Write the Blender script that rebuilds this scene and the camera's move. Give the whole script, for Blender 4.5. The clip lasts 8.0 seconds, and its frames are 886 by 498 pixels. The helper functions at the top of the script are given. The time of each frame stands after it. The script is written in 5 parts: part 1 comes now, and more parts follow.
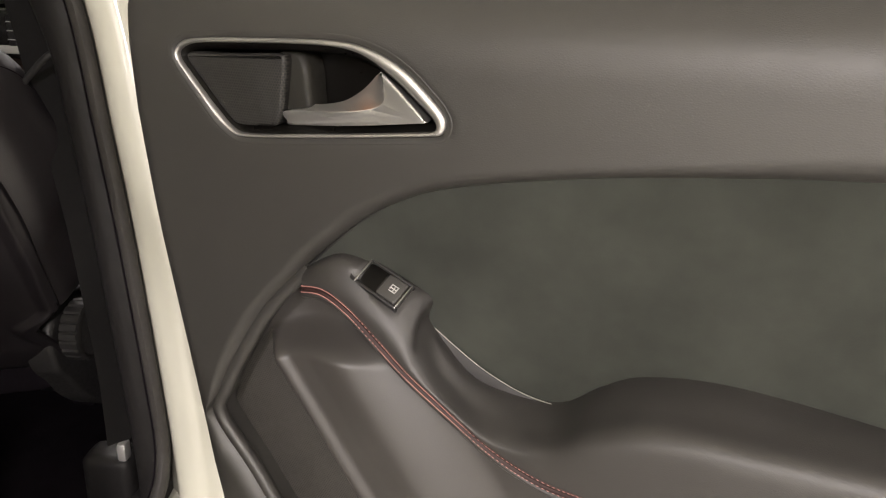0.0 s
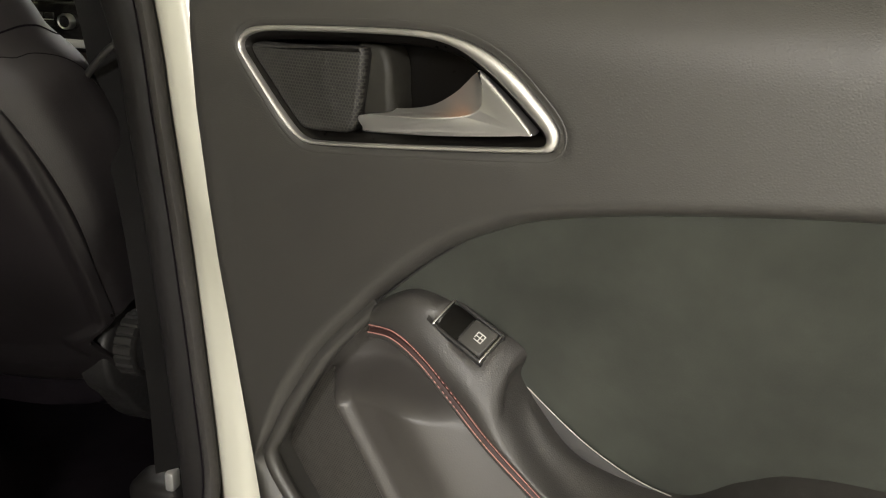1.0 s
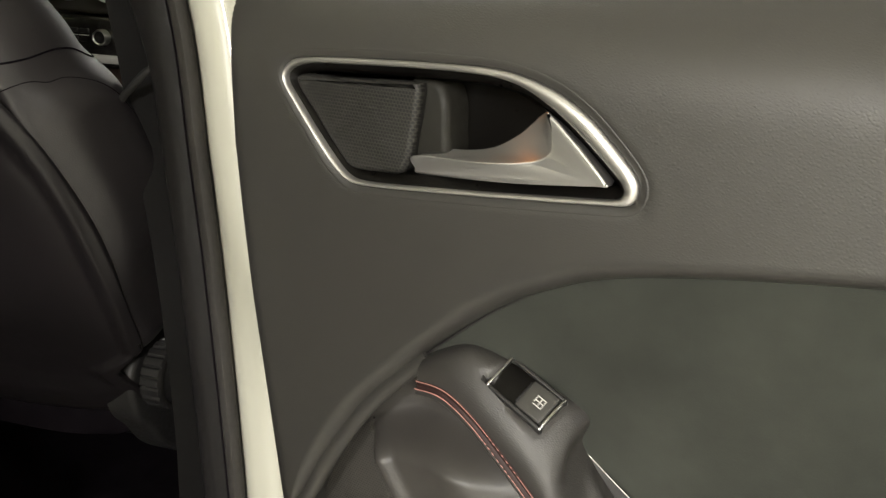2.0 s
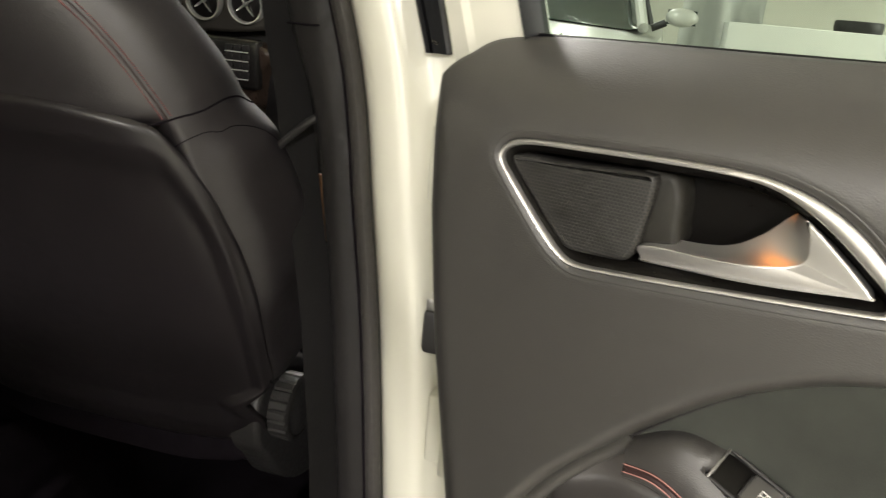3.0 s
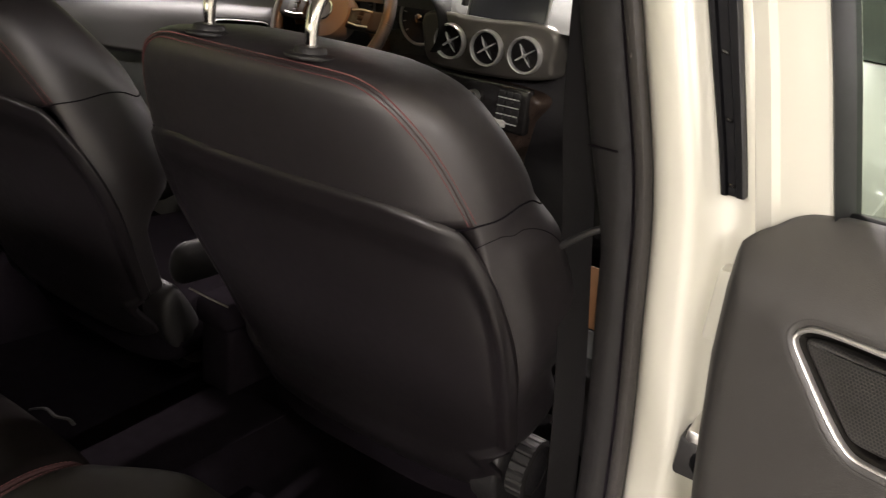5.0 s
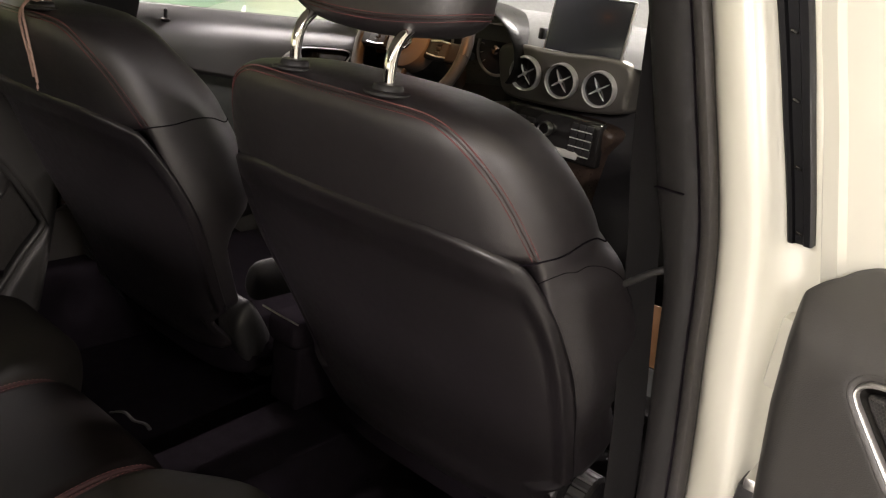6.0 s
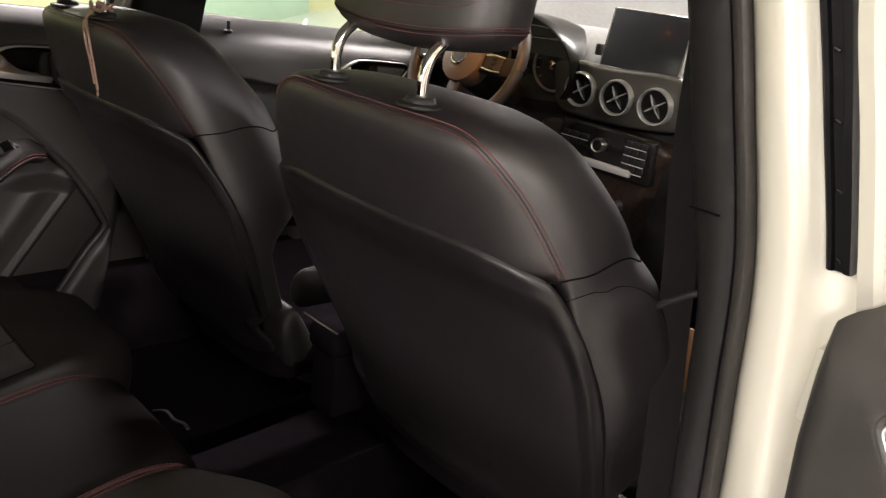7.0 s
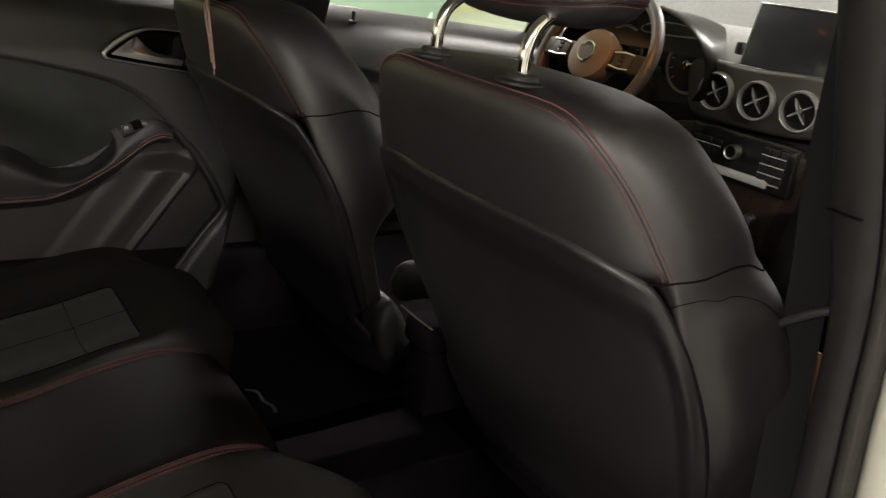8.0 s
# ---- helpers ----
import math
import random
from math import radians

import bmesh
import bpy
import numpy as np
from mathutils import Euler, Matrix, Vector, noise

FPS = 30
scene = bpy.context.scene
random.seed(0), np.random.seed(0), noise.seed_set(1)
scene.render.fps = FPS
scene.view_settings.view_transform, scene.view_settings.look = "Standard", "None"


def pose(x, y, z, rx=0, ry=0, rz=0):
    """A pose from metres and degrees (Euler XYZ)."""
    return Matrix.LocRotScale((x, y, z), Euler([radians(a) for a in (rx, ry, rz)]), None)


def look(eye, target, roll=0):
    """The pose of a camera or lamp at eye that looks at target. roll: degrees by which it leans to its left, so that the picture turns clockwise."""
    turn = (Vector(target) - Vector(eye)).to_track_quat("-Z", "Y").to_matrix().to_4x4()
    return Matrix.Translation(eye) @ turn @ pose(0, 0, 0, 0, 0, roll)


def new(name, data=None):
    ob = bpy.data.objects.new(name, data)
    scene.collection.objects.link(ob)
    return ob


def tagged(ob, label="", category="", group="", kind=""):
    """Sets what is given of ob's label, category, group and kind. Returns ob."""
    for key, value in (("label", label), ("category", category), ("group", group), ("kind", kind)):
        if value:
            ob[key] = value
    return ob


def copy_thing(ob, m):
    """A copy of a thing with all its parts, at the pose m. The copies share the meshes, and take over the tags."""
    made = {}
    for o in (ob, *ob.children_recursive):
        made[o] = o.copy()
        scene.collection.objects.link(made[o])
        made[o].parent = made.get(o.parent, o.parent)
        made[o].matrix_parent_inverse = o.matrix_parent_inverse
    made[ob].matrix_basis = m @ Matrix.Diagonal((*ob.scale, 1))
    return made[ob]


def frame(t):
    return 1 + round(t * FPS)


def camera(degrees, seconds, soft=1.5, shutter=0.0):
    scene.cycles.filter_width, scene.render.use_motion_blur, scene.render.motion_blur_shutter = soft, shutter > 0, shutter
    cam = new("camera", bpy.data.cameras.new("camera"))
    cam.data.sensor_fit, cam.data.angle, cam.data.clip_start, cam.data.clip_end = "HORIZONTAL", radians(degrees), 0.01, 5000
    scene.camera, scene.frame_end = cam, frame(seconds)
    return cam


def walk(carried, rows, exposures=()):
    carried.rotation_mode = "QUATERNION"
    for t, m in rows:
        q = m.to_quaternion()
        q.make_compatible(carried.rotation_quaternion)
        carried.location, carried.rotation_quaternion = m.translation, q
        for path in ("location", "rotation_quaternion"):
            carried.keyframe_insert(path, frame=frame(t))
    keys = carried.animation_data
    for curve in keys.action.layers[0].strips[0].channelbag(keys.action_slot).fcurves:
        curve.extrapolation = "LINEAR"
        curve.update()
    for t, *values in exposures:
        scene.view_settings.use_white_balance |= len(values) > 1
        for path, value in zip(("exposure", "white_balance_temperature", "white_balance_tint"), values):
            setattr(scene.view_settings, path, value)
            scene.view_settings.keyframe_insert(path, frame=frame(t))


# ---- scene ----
cam = camera(60.8, 8.0, soft=1.2, shutter=0.3)
PATH = [
    (0, (1.324, -0.74, 1.087), (1.18, 1.141, 0.423), 2.1),
    (0.5, (1.303, -0.676, 1.074), (1.065, 1.199, 0.418), 2.8),
    (1, (1.295, -0.608, 1.063), (0.943, 1.252, 0.417), 3.1),
    (1.2, (1.295, -0.594, 1.06), (0.929, 1.267, 0.424), 3.2),
    (2.3, (1.222, -0.555, 1.089), (0.792, 1.302, 0.485), 3.9),
    (2.5, (1.19, -0.565, 1.102), (0.764, 1.297, 0.507), 4.4),
    (3, (1.105, -0.583, 1.126), (0.636, 1.256, 0.497), 5.2),
    (3.5, (1.073, -0.594, 1.151), (0.441, 1.184, 0.488), 6.3),
    (4, (1.072, -0.609, 1.191), (0.313, 1.107, 0.499), 6.8),
    (4.5, (1.05, -0.622, 1.233), (0.187, 1.038, 0.526), 7.3),
    (5, (1.039, -0.636, 1.262), (0.065, 0.962, 0.556), 7.6),
    (5.2, (1.037, -0.652, 1.266), (0.022, 0.924, 0.57), 8.1),
    (6.5, (1.072, -0.649, 1.287), (-0.127, 0.808, 0.624), 8.0),
    (7, (1.083, -0.618, 1.286), (-0.191, 0.774, 0.624), 8.5),
    (7.5, (1.083, -0.59, 1.278), (-0.303, 0.684, 0.605), 8.7),
    (8, (1.071, -0.545, 1.247), (-0.421, 0.597, 0.561), 9.0),
]
EXPOSURES = [(0.0, -0.05, 6500, 12), (1.0, -0.08, 6500, 5), (2.5, 0.08, 6500, 3), (3.5, 0.28, 6500, 10), (5.0, 0.30, 6500, 14), (6.5, 0.30, 6500, 14), (7.0, 0.35, 6500, 14), (7.5, 0.27, 6500, 12), (8.0, 0.0, 6500, 8)]
walk(cam, [(t, look(eye, target, roll)) for t, eye, target, roll in PATH], EXPOSURES)

# ---- world and lights ----
world = bpy.data.worlds.new("garage_air")
scene.world = world
world.use_nodes = True
world.node_tree.nodes["Background"].inputs[0].default_value = (0.9, 0.95, 1.0, 1)
world.node_tree.nodes["Background"].inputs[1].default_value = 0.015
LAMP_POWER = 105.0
LAMP_COLOUR = (1.0, 0.925, 0.895)
CEILING = 2.75
# unseen lamps (x, y, strength), added where door, seats and dash need light
LAMPS = [(0.1, -5.3, 4.6), (2.6, -4.8, 3.8), (4.2, -1.0, 1.5), (7.0, 4.5, 6.5), (0.0, 2.35, 1.2), (-2.3, 0.9, 1.35), (-2.6, 3.6, 1.0), (0.4, 6.4, 0.6), (3.2, 5.2, 0.6)]


# ---- materials ----
def ramp(nt, fac, stops):
    n = nt.nodes.new("ShaderNodeValToRGB")
    while len(n.color_ramp.elements) < len(stops):
        n.color_ramp.elements.new(0.5)
    for e, (p, c) in zip(n.color_ramp.elements, stops):
        e.position, e.color = p, (*c, 1) if len(c) == 3 else c
    nt.links.new(fac, n.inputs[0])
    return n.outputs[0]


def noise_tex(nt, scale, detail=4.0, rough=0.55):
    tc = nt.nodes.new("ShaderNodeTexCoord")
    n = nt.nodes.new("ShaderNodeTexNoise")
    n.inputs["Scale"].default_value, n.inputs["Detail"].default_value, n.inputs["Roughness"].default_value = scale, detail, rough
    nt.links.new(tc.outputs["Object"], n.inputs["Vector"])
    return n.outputs["Fac"]


def cells_tex(nt, scale, feature="F1"):
    tc = nt.nodes.new("ShaderNodeTexCoord")
    n = nt.nodes.new("ShaderNodeTexVoronoi")
    n.feature = feature
    n.inputs["Scale"].default_value = scale
    nt.links.new(tc.outputs["Object"], n.inputs["Vector"])
    return n.outputs["Distance"]


def bumped(nt, b, height, strength, distance, normal=None):
    n = nt.nodes.new("ShaderNodeBump")
    n.inputs["Strength"].default_value, n.inputs["Distance"].default_value = strength, distance
    nt.links.new(height, n.inputs["Height"])
    if normal:
        nt.links.new(normal, n.inputs["Normal"])
    nt.links.new(n.outputs[0], b.inputs["Normal"])
    return n.outputs[0]


def surface(name, colour, rough, metal=0.0, vary=0.25, scale=12.0, grain=0.0, grain_scale=400.0, grain_depth=0.0006,
            cells=False, coat=0.0, sheen=0.0, rough_vary=0.12, spec=0.5, wave=0.0):
    """A surface with colour mottled at two scales, uneven gloss and a fine grain."""
    m = bpy.data.materials.new(name)
    m.use_nodes = True
    nt = m.node_tree
    b = nt.nodes["Principled BSDF"]
    b.inputs["Metallic"].default_value = metal
    b.inputs["Coat Weight"].default_value = coat
    b.inputs["Coat Roughness"].default_value = 0.08
    b.inputs["Sheen Weight"].default_value = sheen
    b.inputs["Sheen Roughness"].default_value = 0.5
    b.inputs["Specular IOR Level"].default_value = spec
    big, small = noise_tex(nt, scale), noise_tex(nt, scale * 9, 6)
    mix = nt.nodes.new("ShaderNodeMath")
    mix.operation = "MULTIPLY_ADD"
    mix.inputs[1].default_value = 0.35
    nt.links.new(small, mix.inputs[0])
    nt.links.new(big, mix.inputs[2])
    lo, hi = [c * (1 - vary) for c in colour], [min(1, c * (1 + vary)) for c in colour]
    nt.links.new(ramp(nt, mix.outputs[0], [(0.35, lo), (1.0, hi)]), b.inputs["Base Color"])
    r = ramp(nt, small, [(0.3, (rough - rough_vary,) * 3), (0.7, (min(1, rough + rough_vary),) * 3)])
    nt.links.new(r, b.inputs["Roughness"])
    normal = None
    if wave:
        normal = bumped(nt, b, big, wave, 0.02)
    if grain:
        h = cells_tex(nt, grain_scale, "DISTANCE_TO_EDGE") if cells else noise_tex(nt, grain_scale, 5, 0.6)
        bumped(nt, b, h, grain, grain_depth, normal)
    return m


def perforated(name, colour, rough, pitch, hole):
    """Fine punched plastic: rows of round holes, set off from row to row, in the local x and z."""
    m = surface(name, colour, rough, vary=0.15)
    nt = m.node_tree
    b = nt.nodes["Principled BSDF"]
    tc = nt.nodes.new("ShaderNodeTexCoord")
    sep = nt.nodes.new("ShaderNodeSeparateXYZ")
    nt.links.new(tc.outputs["Object"], sep.inputs[0])

    def op(kind, a, c=None):
        n = nt.nodes.new("ShaderNodeMath")
        n.operation = kind
        for slot, v in zip(n.inputs, (a, c)):
            if v is None:
                continue
            if isinstance(v, (int, float)):
                slot.default_value = v
            else:
                nt.links.new(v, slot)
        return n.outputs[0]

    z = op("DIVIDE", sep.outputs["Z"], pitch * 0.866)
    row = op("FLOOR", z)
    x = op("ADD", op("DIVIDE", sep.outputs["X"], pitch), op("MULTIPLY", row, 0.5))
    fx, fz = op("SUBTRACT", op("FRACT", x), 0.5), op("MULTIPLY", op("SUBTRACT", op("FRACT", z), 0.5), 0.866)
    d = op("SQRT", op("ADD", op("MULTIPLY", fx, fx), op("MULTIPLY", fz, fz)))
    solid = op("GREATER_THAN", d, hole)
    base = b.inputs["Base Color"].links[0].from_socket
    mix = nt.nodes.new("ShaderNodeMix")
    mix.data_type = "RGBA"
    nt.links.new(solid, mix.inputs[0])
    mix.inputs[6].default_value = (0.004, 0.004, 0.004, 1)
    nt.links.new(base, mix.inputs[7])
    nt.links.new(mix.outputs[2], b.inputs["Base Color"])
    bumped(nt, b, solid, 0.6, 0.001)
    return m


def pane(name, tint, gloss=0.04):
    """Thin window glass: lets light through, tinted, and mirrors more at a slant."""
    m = bpy.data.materials.new(name)
    m.use_nodes = True
    nt = m.node_tree
    nt.nodes.clear()
    out, mix = nt.nodes.new("ShaderNodeOutputMaterial"), nt.nodes.new("ShaderNodeMixShader")
    clear, shine, fres = nt.nodes.new("ShaderNodeBsdfTransparent"), nt.nodes.new("ShaderNodeBsdfGlossy"), nt.nodes.new("ShaderNodeFresnel")
    clear.inputs[0].default_value = (*tint, 1)
    shine.inputs["Roughness"].default_value = gloss
    fres.inputs[0].default_value = 1.3
    nt.links.new(fres.outputs[0], mix.inputs[0])
    nt.links.new(clear.outputs[0], mix.inputs[1])
    nt.links.new(shine.outputs[0], mix.inputs[2])
    nt.links.new(mix.outputs[0], out.inputs[0])
    return m


def glow(name, colour, strength):
    m = bpy.data.materials.new(name)
    m.use_nodes = True
    b = m.node_tree.nodes["Principled BSDF"]
    b.inputs["Base Color"].default_value = (*colour, 1)
    b.inputs["Emission Color"].default_value = (*colour, 1)
    b.inputs["Emission Strength"].default_value = strength
    return m


SKIN = surface("grained_door_skin", (0.0345, 0.0325, 0.0298), 0.46, spec=0.75, vary=0.06, scale=7, rough_vary=0.03, grain=0.20, grain_scale=520, grain_depth=0.0010, cells=True)
LEATHER = surface("black_leather", (0.0122, 0.0098, 0.0112), 0.50, rough_vary=0.04, spec=0.95, vary=0.15, scale=9, grain=0.22, grain_scale=420, grain_depth=0.0007, cells=True, wave=0.012)
ARM_LEATHER = surface("armrest_leather", (0.036, 0.0335, 0.0318), 0.43, spec=0.62, vary=0.08, scale=8, rough_vary=0.03, grain=0.3, grain_scale=620, grain_depth=0.0008, cells=True)
SUEDE = surface("grey_green_suede", (0.034, 0.0368, 0.0312), 0.9, vary=0.6, scale=6.5, grain=0.35, grain_scale=700, grain_depth=0.0006, sheen=0.25, spec=0.2)
SHELL = surface("soft_black_shell", (0.0120, 0.0102, 0.0112), 0.38, rough_vary=0.05, spec=0.5, vary=0.12, scale=8, grain=0.2, grain_scale=900, grain_depth=0.0004)
PLASTIC = surface("black_plastic", (0.019, 0.018, 0.018), 0.48, spec=0.3, vary=0.12, scale=14, grain=0.25, grain_scale=1100, grain_depth=0.0004)
GLOSS_BLACK = surface("piano_black", (0.012, 0.011, 0.010), 0.16, vary=0.1, rough_vary=0.05, coat=0.4)
FIN = surface("dull_olive_plastic", (0.019, 0.018, 0.015), 0.55, spec=0.3, vary=0.1, scale=14)
CUP = surface("dark_cup_plastic", (0.012, 0.011, 0.010), 0.42, vary=0.1, scale=14)
GREY_PLASTIC = surface("grey_plastic", (0.022, 0.021, 0.0208), 0.5, vary=0.1, scale=20, grain=0.2, grain_scale=900)
TRIM_PLASTIC = surface("pillar_plastic", (0.0135, 0.0125, 0.0125), 0.55, spec=0.2, vary=0.1, scale=10, grain=0.25, grain_scale=800, grain_depth=0.0005)
RUBBER = surface("seal_rubber", (0.036, 0.033, 0.031), 0.6, vary=0.15, scale=16, grain=0.2, grain_scale=500)
BLACK_RUBBER = surface("glossy_black_rubber", (0.004, 0.004, 0.0045), 0.42, vary=0.1, scale=12, rough_vary=0.03, spec=0.08)
PAINT = surface("white_car_paint", (0.590, 0.582, 0.502), 0.30, vary=0.006, scale=3, coat=0.5, rough_vary=0.01)
SATIN = surface("satin_aluminium", (0.66, 0.65, 0.64), 0.32, metal=1.0, vary=0.02, scale=8, rough_vary=0.015)
CHROME = surface("chrome", (0.82, 0.80, 0.78), 0.07, metal=1.0, vary=0.03, scale=20, rough_vary=0.03)
THREAD = surface("red_thread", (0.155, 0.052, 0.052), 0.75, vary=0.3, scale=300)
DARK_THREAD = surface("dark_red_piping", (0.018, 0.008, 0.008), 0.6, vary=0.25, scale=200)
CARPET = surface("black_carpet", (0.0100, 0.0082, 0.0102), 0.95, vary=0.3, scale=30, grain=0.8, grain_scale=600, grain_depth=0.002, spec=0.0)
WEBBING = surface("belt_webbing", (0.0075, 0.007, 0.007), 0.7, spec=0.15, vary=0.15, scale=60, grain=0.4, grain_scale=1200)
CORD = surface("pink_grey_cord", (0.42, 0.27, 0.22), 0.85, vary=0.25, scale=120, grain=0.6, grain_scale=900, grain_depth=0.001)
FACIA = surface("brown_black_facia", (0.040, 0.027, 0.020), 0.32, vary=0.2, scale=18, rough_vary=0.08)
SILVER_TRIM = surface("warm_silver_facia", (0.130, 0.121, 0.105), 0.34, metal=0.5, vary=0.08, scale=14, rough_vary=0.03)
ROCKER = surface("rocker_grey", (0.055, 0.053, 0.050), 0.42, vary=0.05, scale=30)
SILVER_KEYS = surface("pale_silver_keys", (0.52, 0.51, 0.48), 0.4, metal=0.25, vary=0.04, scale=20)
PRINT = surface("white_print", (0.7, 0.7, 0.68), 0.5, vary=0.05)
DIAL = surface("dial_grey_green", (0.050, 0.056, 0.050), 0.35, vary=0.12, scale=9, coat=0.2)
# base colour lifted to bluish grey to carry the screen's reflection
SCREEN = surface("reflection_grey_screen", (0.046, 0.048, 0.057), 0.24, vary=0.03, scale=8, rough_vary=0.015, coat=0.3)
PALE_PAD = surface("pale_grey_pad", (0.105, 0.108, 0.100), 0.55, vary=0.1, scale=9, grain=0.3, grain_scale=400, cells=True)
HEADLINER = surface("headliner_cloth", (0.34, 0.33, 0.30), 0.9, vary=0.06, scale=20, grain=0.4, grain_scale=700)
GLASS = pane("door_glass", (0.47, 0.545, 0.48))
CLEAR_GLASS = pane("windscreen_glass", (0.86, 0.92, 0.87))
# white paint darkened so the parked cars look less strongly lit
DIM_WHITE = surface("dimmed_white_paint", (0.36, 0.365, 0.34), 0.32, vary=0.02, scale=3, coat=0.4, rough_vary=0.01)
DARK_GLASS = surface("dark_car_glass", (0.020, 0.028, 0.026), 0.06, vary=0.1, rough_vary=0.02, coat=0.3)
TYRE = surface("tyre_rubber", (0.02, 0.02, 0.02), 0.8, vary=0.2, scale=20)
FLOOR = surface("pale_garage_floor", (0.44, 0.43, 0.39), 0.42, vary=0.16, scale=1.6, grain=0.15, grain_scale=60, grain_depth=0.002)
WALL = surface("pale_wall_paint", (0.62, 0.62, 0.56), 0.85, vary=0.07, scale=1.2, grain=0.2, grain_scale=120)
YELLOW_WALL = surface("yellow_wall_paint", (0.66, 0.62, 0.38), 0.8, vary=0.08, scale=1.3, grain=0.2, grain_scale=120)
MINT = surface("mint_green_board", (0.38, 0.48, 0.385), 0.6, vary=0.08, scale=3)
PANEL_WHITE = surface("white_board", (0.58, 0.59, 0.56), 0.5, vary=0.05, scale=3)
PANEL_GREY = surface("grey_sheet", (0.40, 0.41, 0.39), 0.7, vary=0.12, scale=2.5)
TAN = surface("plain_tan", (0.32, 0.16, 0.07), 0.55, vary=0.15, scale=10)
PERF = perforated("punched_black_plastic", (0.031, 0.029, 0.025), 0.6, 0.0030, 0.38)
PERF_BIG = perforated("punched_door_plastic", (0.047, 0.043, 0.038), 0.6, 0.0030, 0.27)
TUBE = glow("lamp_tube", (1.0, 0.9, 0.74), 9.0)
AMBER = glow("amber_light_strip", (1.0, 0.29, 0.045), 12.0)
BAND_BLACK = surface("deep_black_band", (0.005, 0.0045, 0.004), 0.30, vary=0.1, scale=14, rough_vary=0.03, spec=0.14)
FRAME_SILVER = surface("satin_frame_silver", (0.56, 0.545, 0.53), 0.40, metal=0.9, vary=0.02, scale=8, rough_vary=0.015)
BENCH_SUEDE = surface("bench_suede", (0.031, 0.030, 0.0255), 0.9, vary=0.2, scale=5, grain=0.3, grain_scale=700, sheen=0.1, spec=0.15)
LOWER = surface("moulded_lower_panel", (0.050, 0.046, 0.043), 0.40, rough_vary=0.03, vary=0.06, scale=7, grain=0.12, grain_scale=420, grain_depth=0.0007, cells=True)
ARM_THREAD = surface("pink_red_thread", (0.42, 0.20, 0.175), 0.75, vary=0.3, scale=300)
# one bench leather in two colours: shaded middle and back, lit outer cushions
BENCH_SHADED = surface("shaded_bench_leather", (0.0050, 0.0034, 0.0032), 0.60, rough_vary=0.02, vary=0.06, scale=9, grain=0.2, grain_scale=420, grain_depth=0.0007, cells=True, spec=0.12)
BENCH_LIT = surface("lit_bench_leather", (0.0172, 0.0150, 0.0126), 0.62, rough_vary=0.02, vary=0.08, scale=9, grain=0.2, grain_scale=420, grain_depth=0.0007, cells=True, spec=0.25)
DARK_CHROME = surface("dark_chrome", (0.30, 0.295, 0.285), 0.30, metal=1.0, vary=0.02, scale=20, rough_vary=0.02)
RED_BAND = surface("red_seam_band", (0.026, 0.009, 0.0085), 0.6, vary=0.25, scale=200)
LEVER_SILVER = surface("lever_silver", (0.70, 0.685, 0.67), 0.38, metal=0.9, vary=0.02, scale=12, rough_vary=0.01)
BENCH_BAND = surface("soft_red_band", (0.042, 0.014, 0.014), 0.8, vary=0.25, scale=120)
BRIGHT_SILVER = surface("bright_silver", (0.78, 0.77, 0.75), 0.28, metal=0.75, vary=0.02, scale=20, rough_vary=0.005)


# ---- mesh tools ----
def curve(points, n, closed=False):
    """n points along a smooth curve through the given ones."""
    p = np.array([tuple(q) for q in points], float)
    m = len(p)
    t = np.linspace(0, m if closed else m - 1, n, endpoint=not closed)
    i = np.minimum(t.astype(int), m - 1 if closed else m - 2)
    f = (t - i)[:, None]
    if closed:
        a, b, c, d = p[(i - 1) % m], p[i % m], p[(i + 1) % m], p[(i + 2) % m]
    else:
        a, b, c, d = p[np.maximum(i - 1, 0)], p[i], p[i + 1], p[np.minimum(i + 2, m - 1)]
    return 0.5 * (2 * b + (c - a) * f + (2 * a - 5 * b + 4 * c - d) * f**2 + (3 * b - a - 3 * c + d) * f**3)


def even(points, step):
    """The points of a curve, laid out again at even steps."""
    p = np.array(points, float)
    run = np.r_[0, np.cumsum(np.linalg.norm(np.diff(p, axis=0), axis=1))]
    at = np.arange(0, run[-1], step)
    return np.stack([np.interp(at, run, p[:, k]) for k in range(p.shape[1])], 1)


def even_ring(points, n):
    """n points at even steps round a closed smooth curve, its corners eased."""
    p = curve(points, 900, True)
    p = np.vstack([p, p[:1]])
    run = np.r_[0, np.cumsum(np.linalg.norm(np.diff(p, axis=0), axis=1))]
    at = np.linspace(0, run[-1], n, endpoint=False)
    o = np.stack([np.interp(at, run, p[:, k]) for k in range(2)], 1)
    for _ in range(2):
        o = (np.roll(o, 1, 0) + 2 * o + np.roll(o, -1, 0)) / 4
    return o


def sm(a, b, x):
    t = min(1.0, max(0.0, (x - a) / (b - a)))
    return t * t * (3 - 2 * t)


def loft(rings, closed=False, cap=(False, False), bm=None):
    """Skin over rings of equally many points; closed: each ring runs round."""
    bm = bm or bmesh.new()
    rows = [[bm.verts.new(tuple(p)) for p in ring] for ring in rings]
    n = len(rows[0])
    for a, b in zip(rows, rows[1:]):
        for k in range(n if closed else n - 1):
            j = (k + 1) % n
            bm.faces.new((a[k], a[j], b[j], b[k]))
    if cap[0]:
        bm.faces.new(rows[0][::-1])
    if cap[1]:
        bm.faces.new(rows[-1])
    return bm


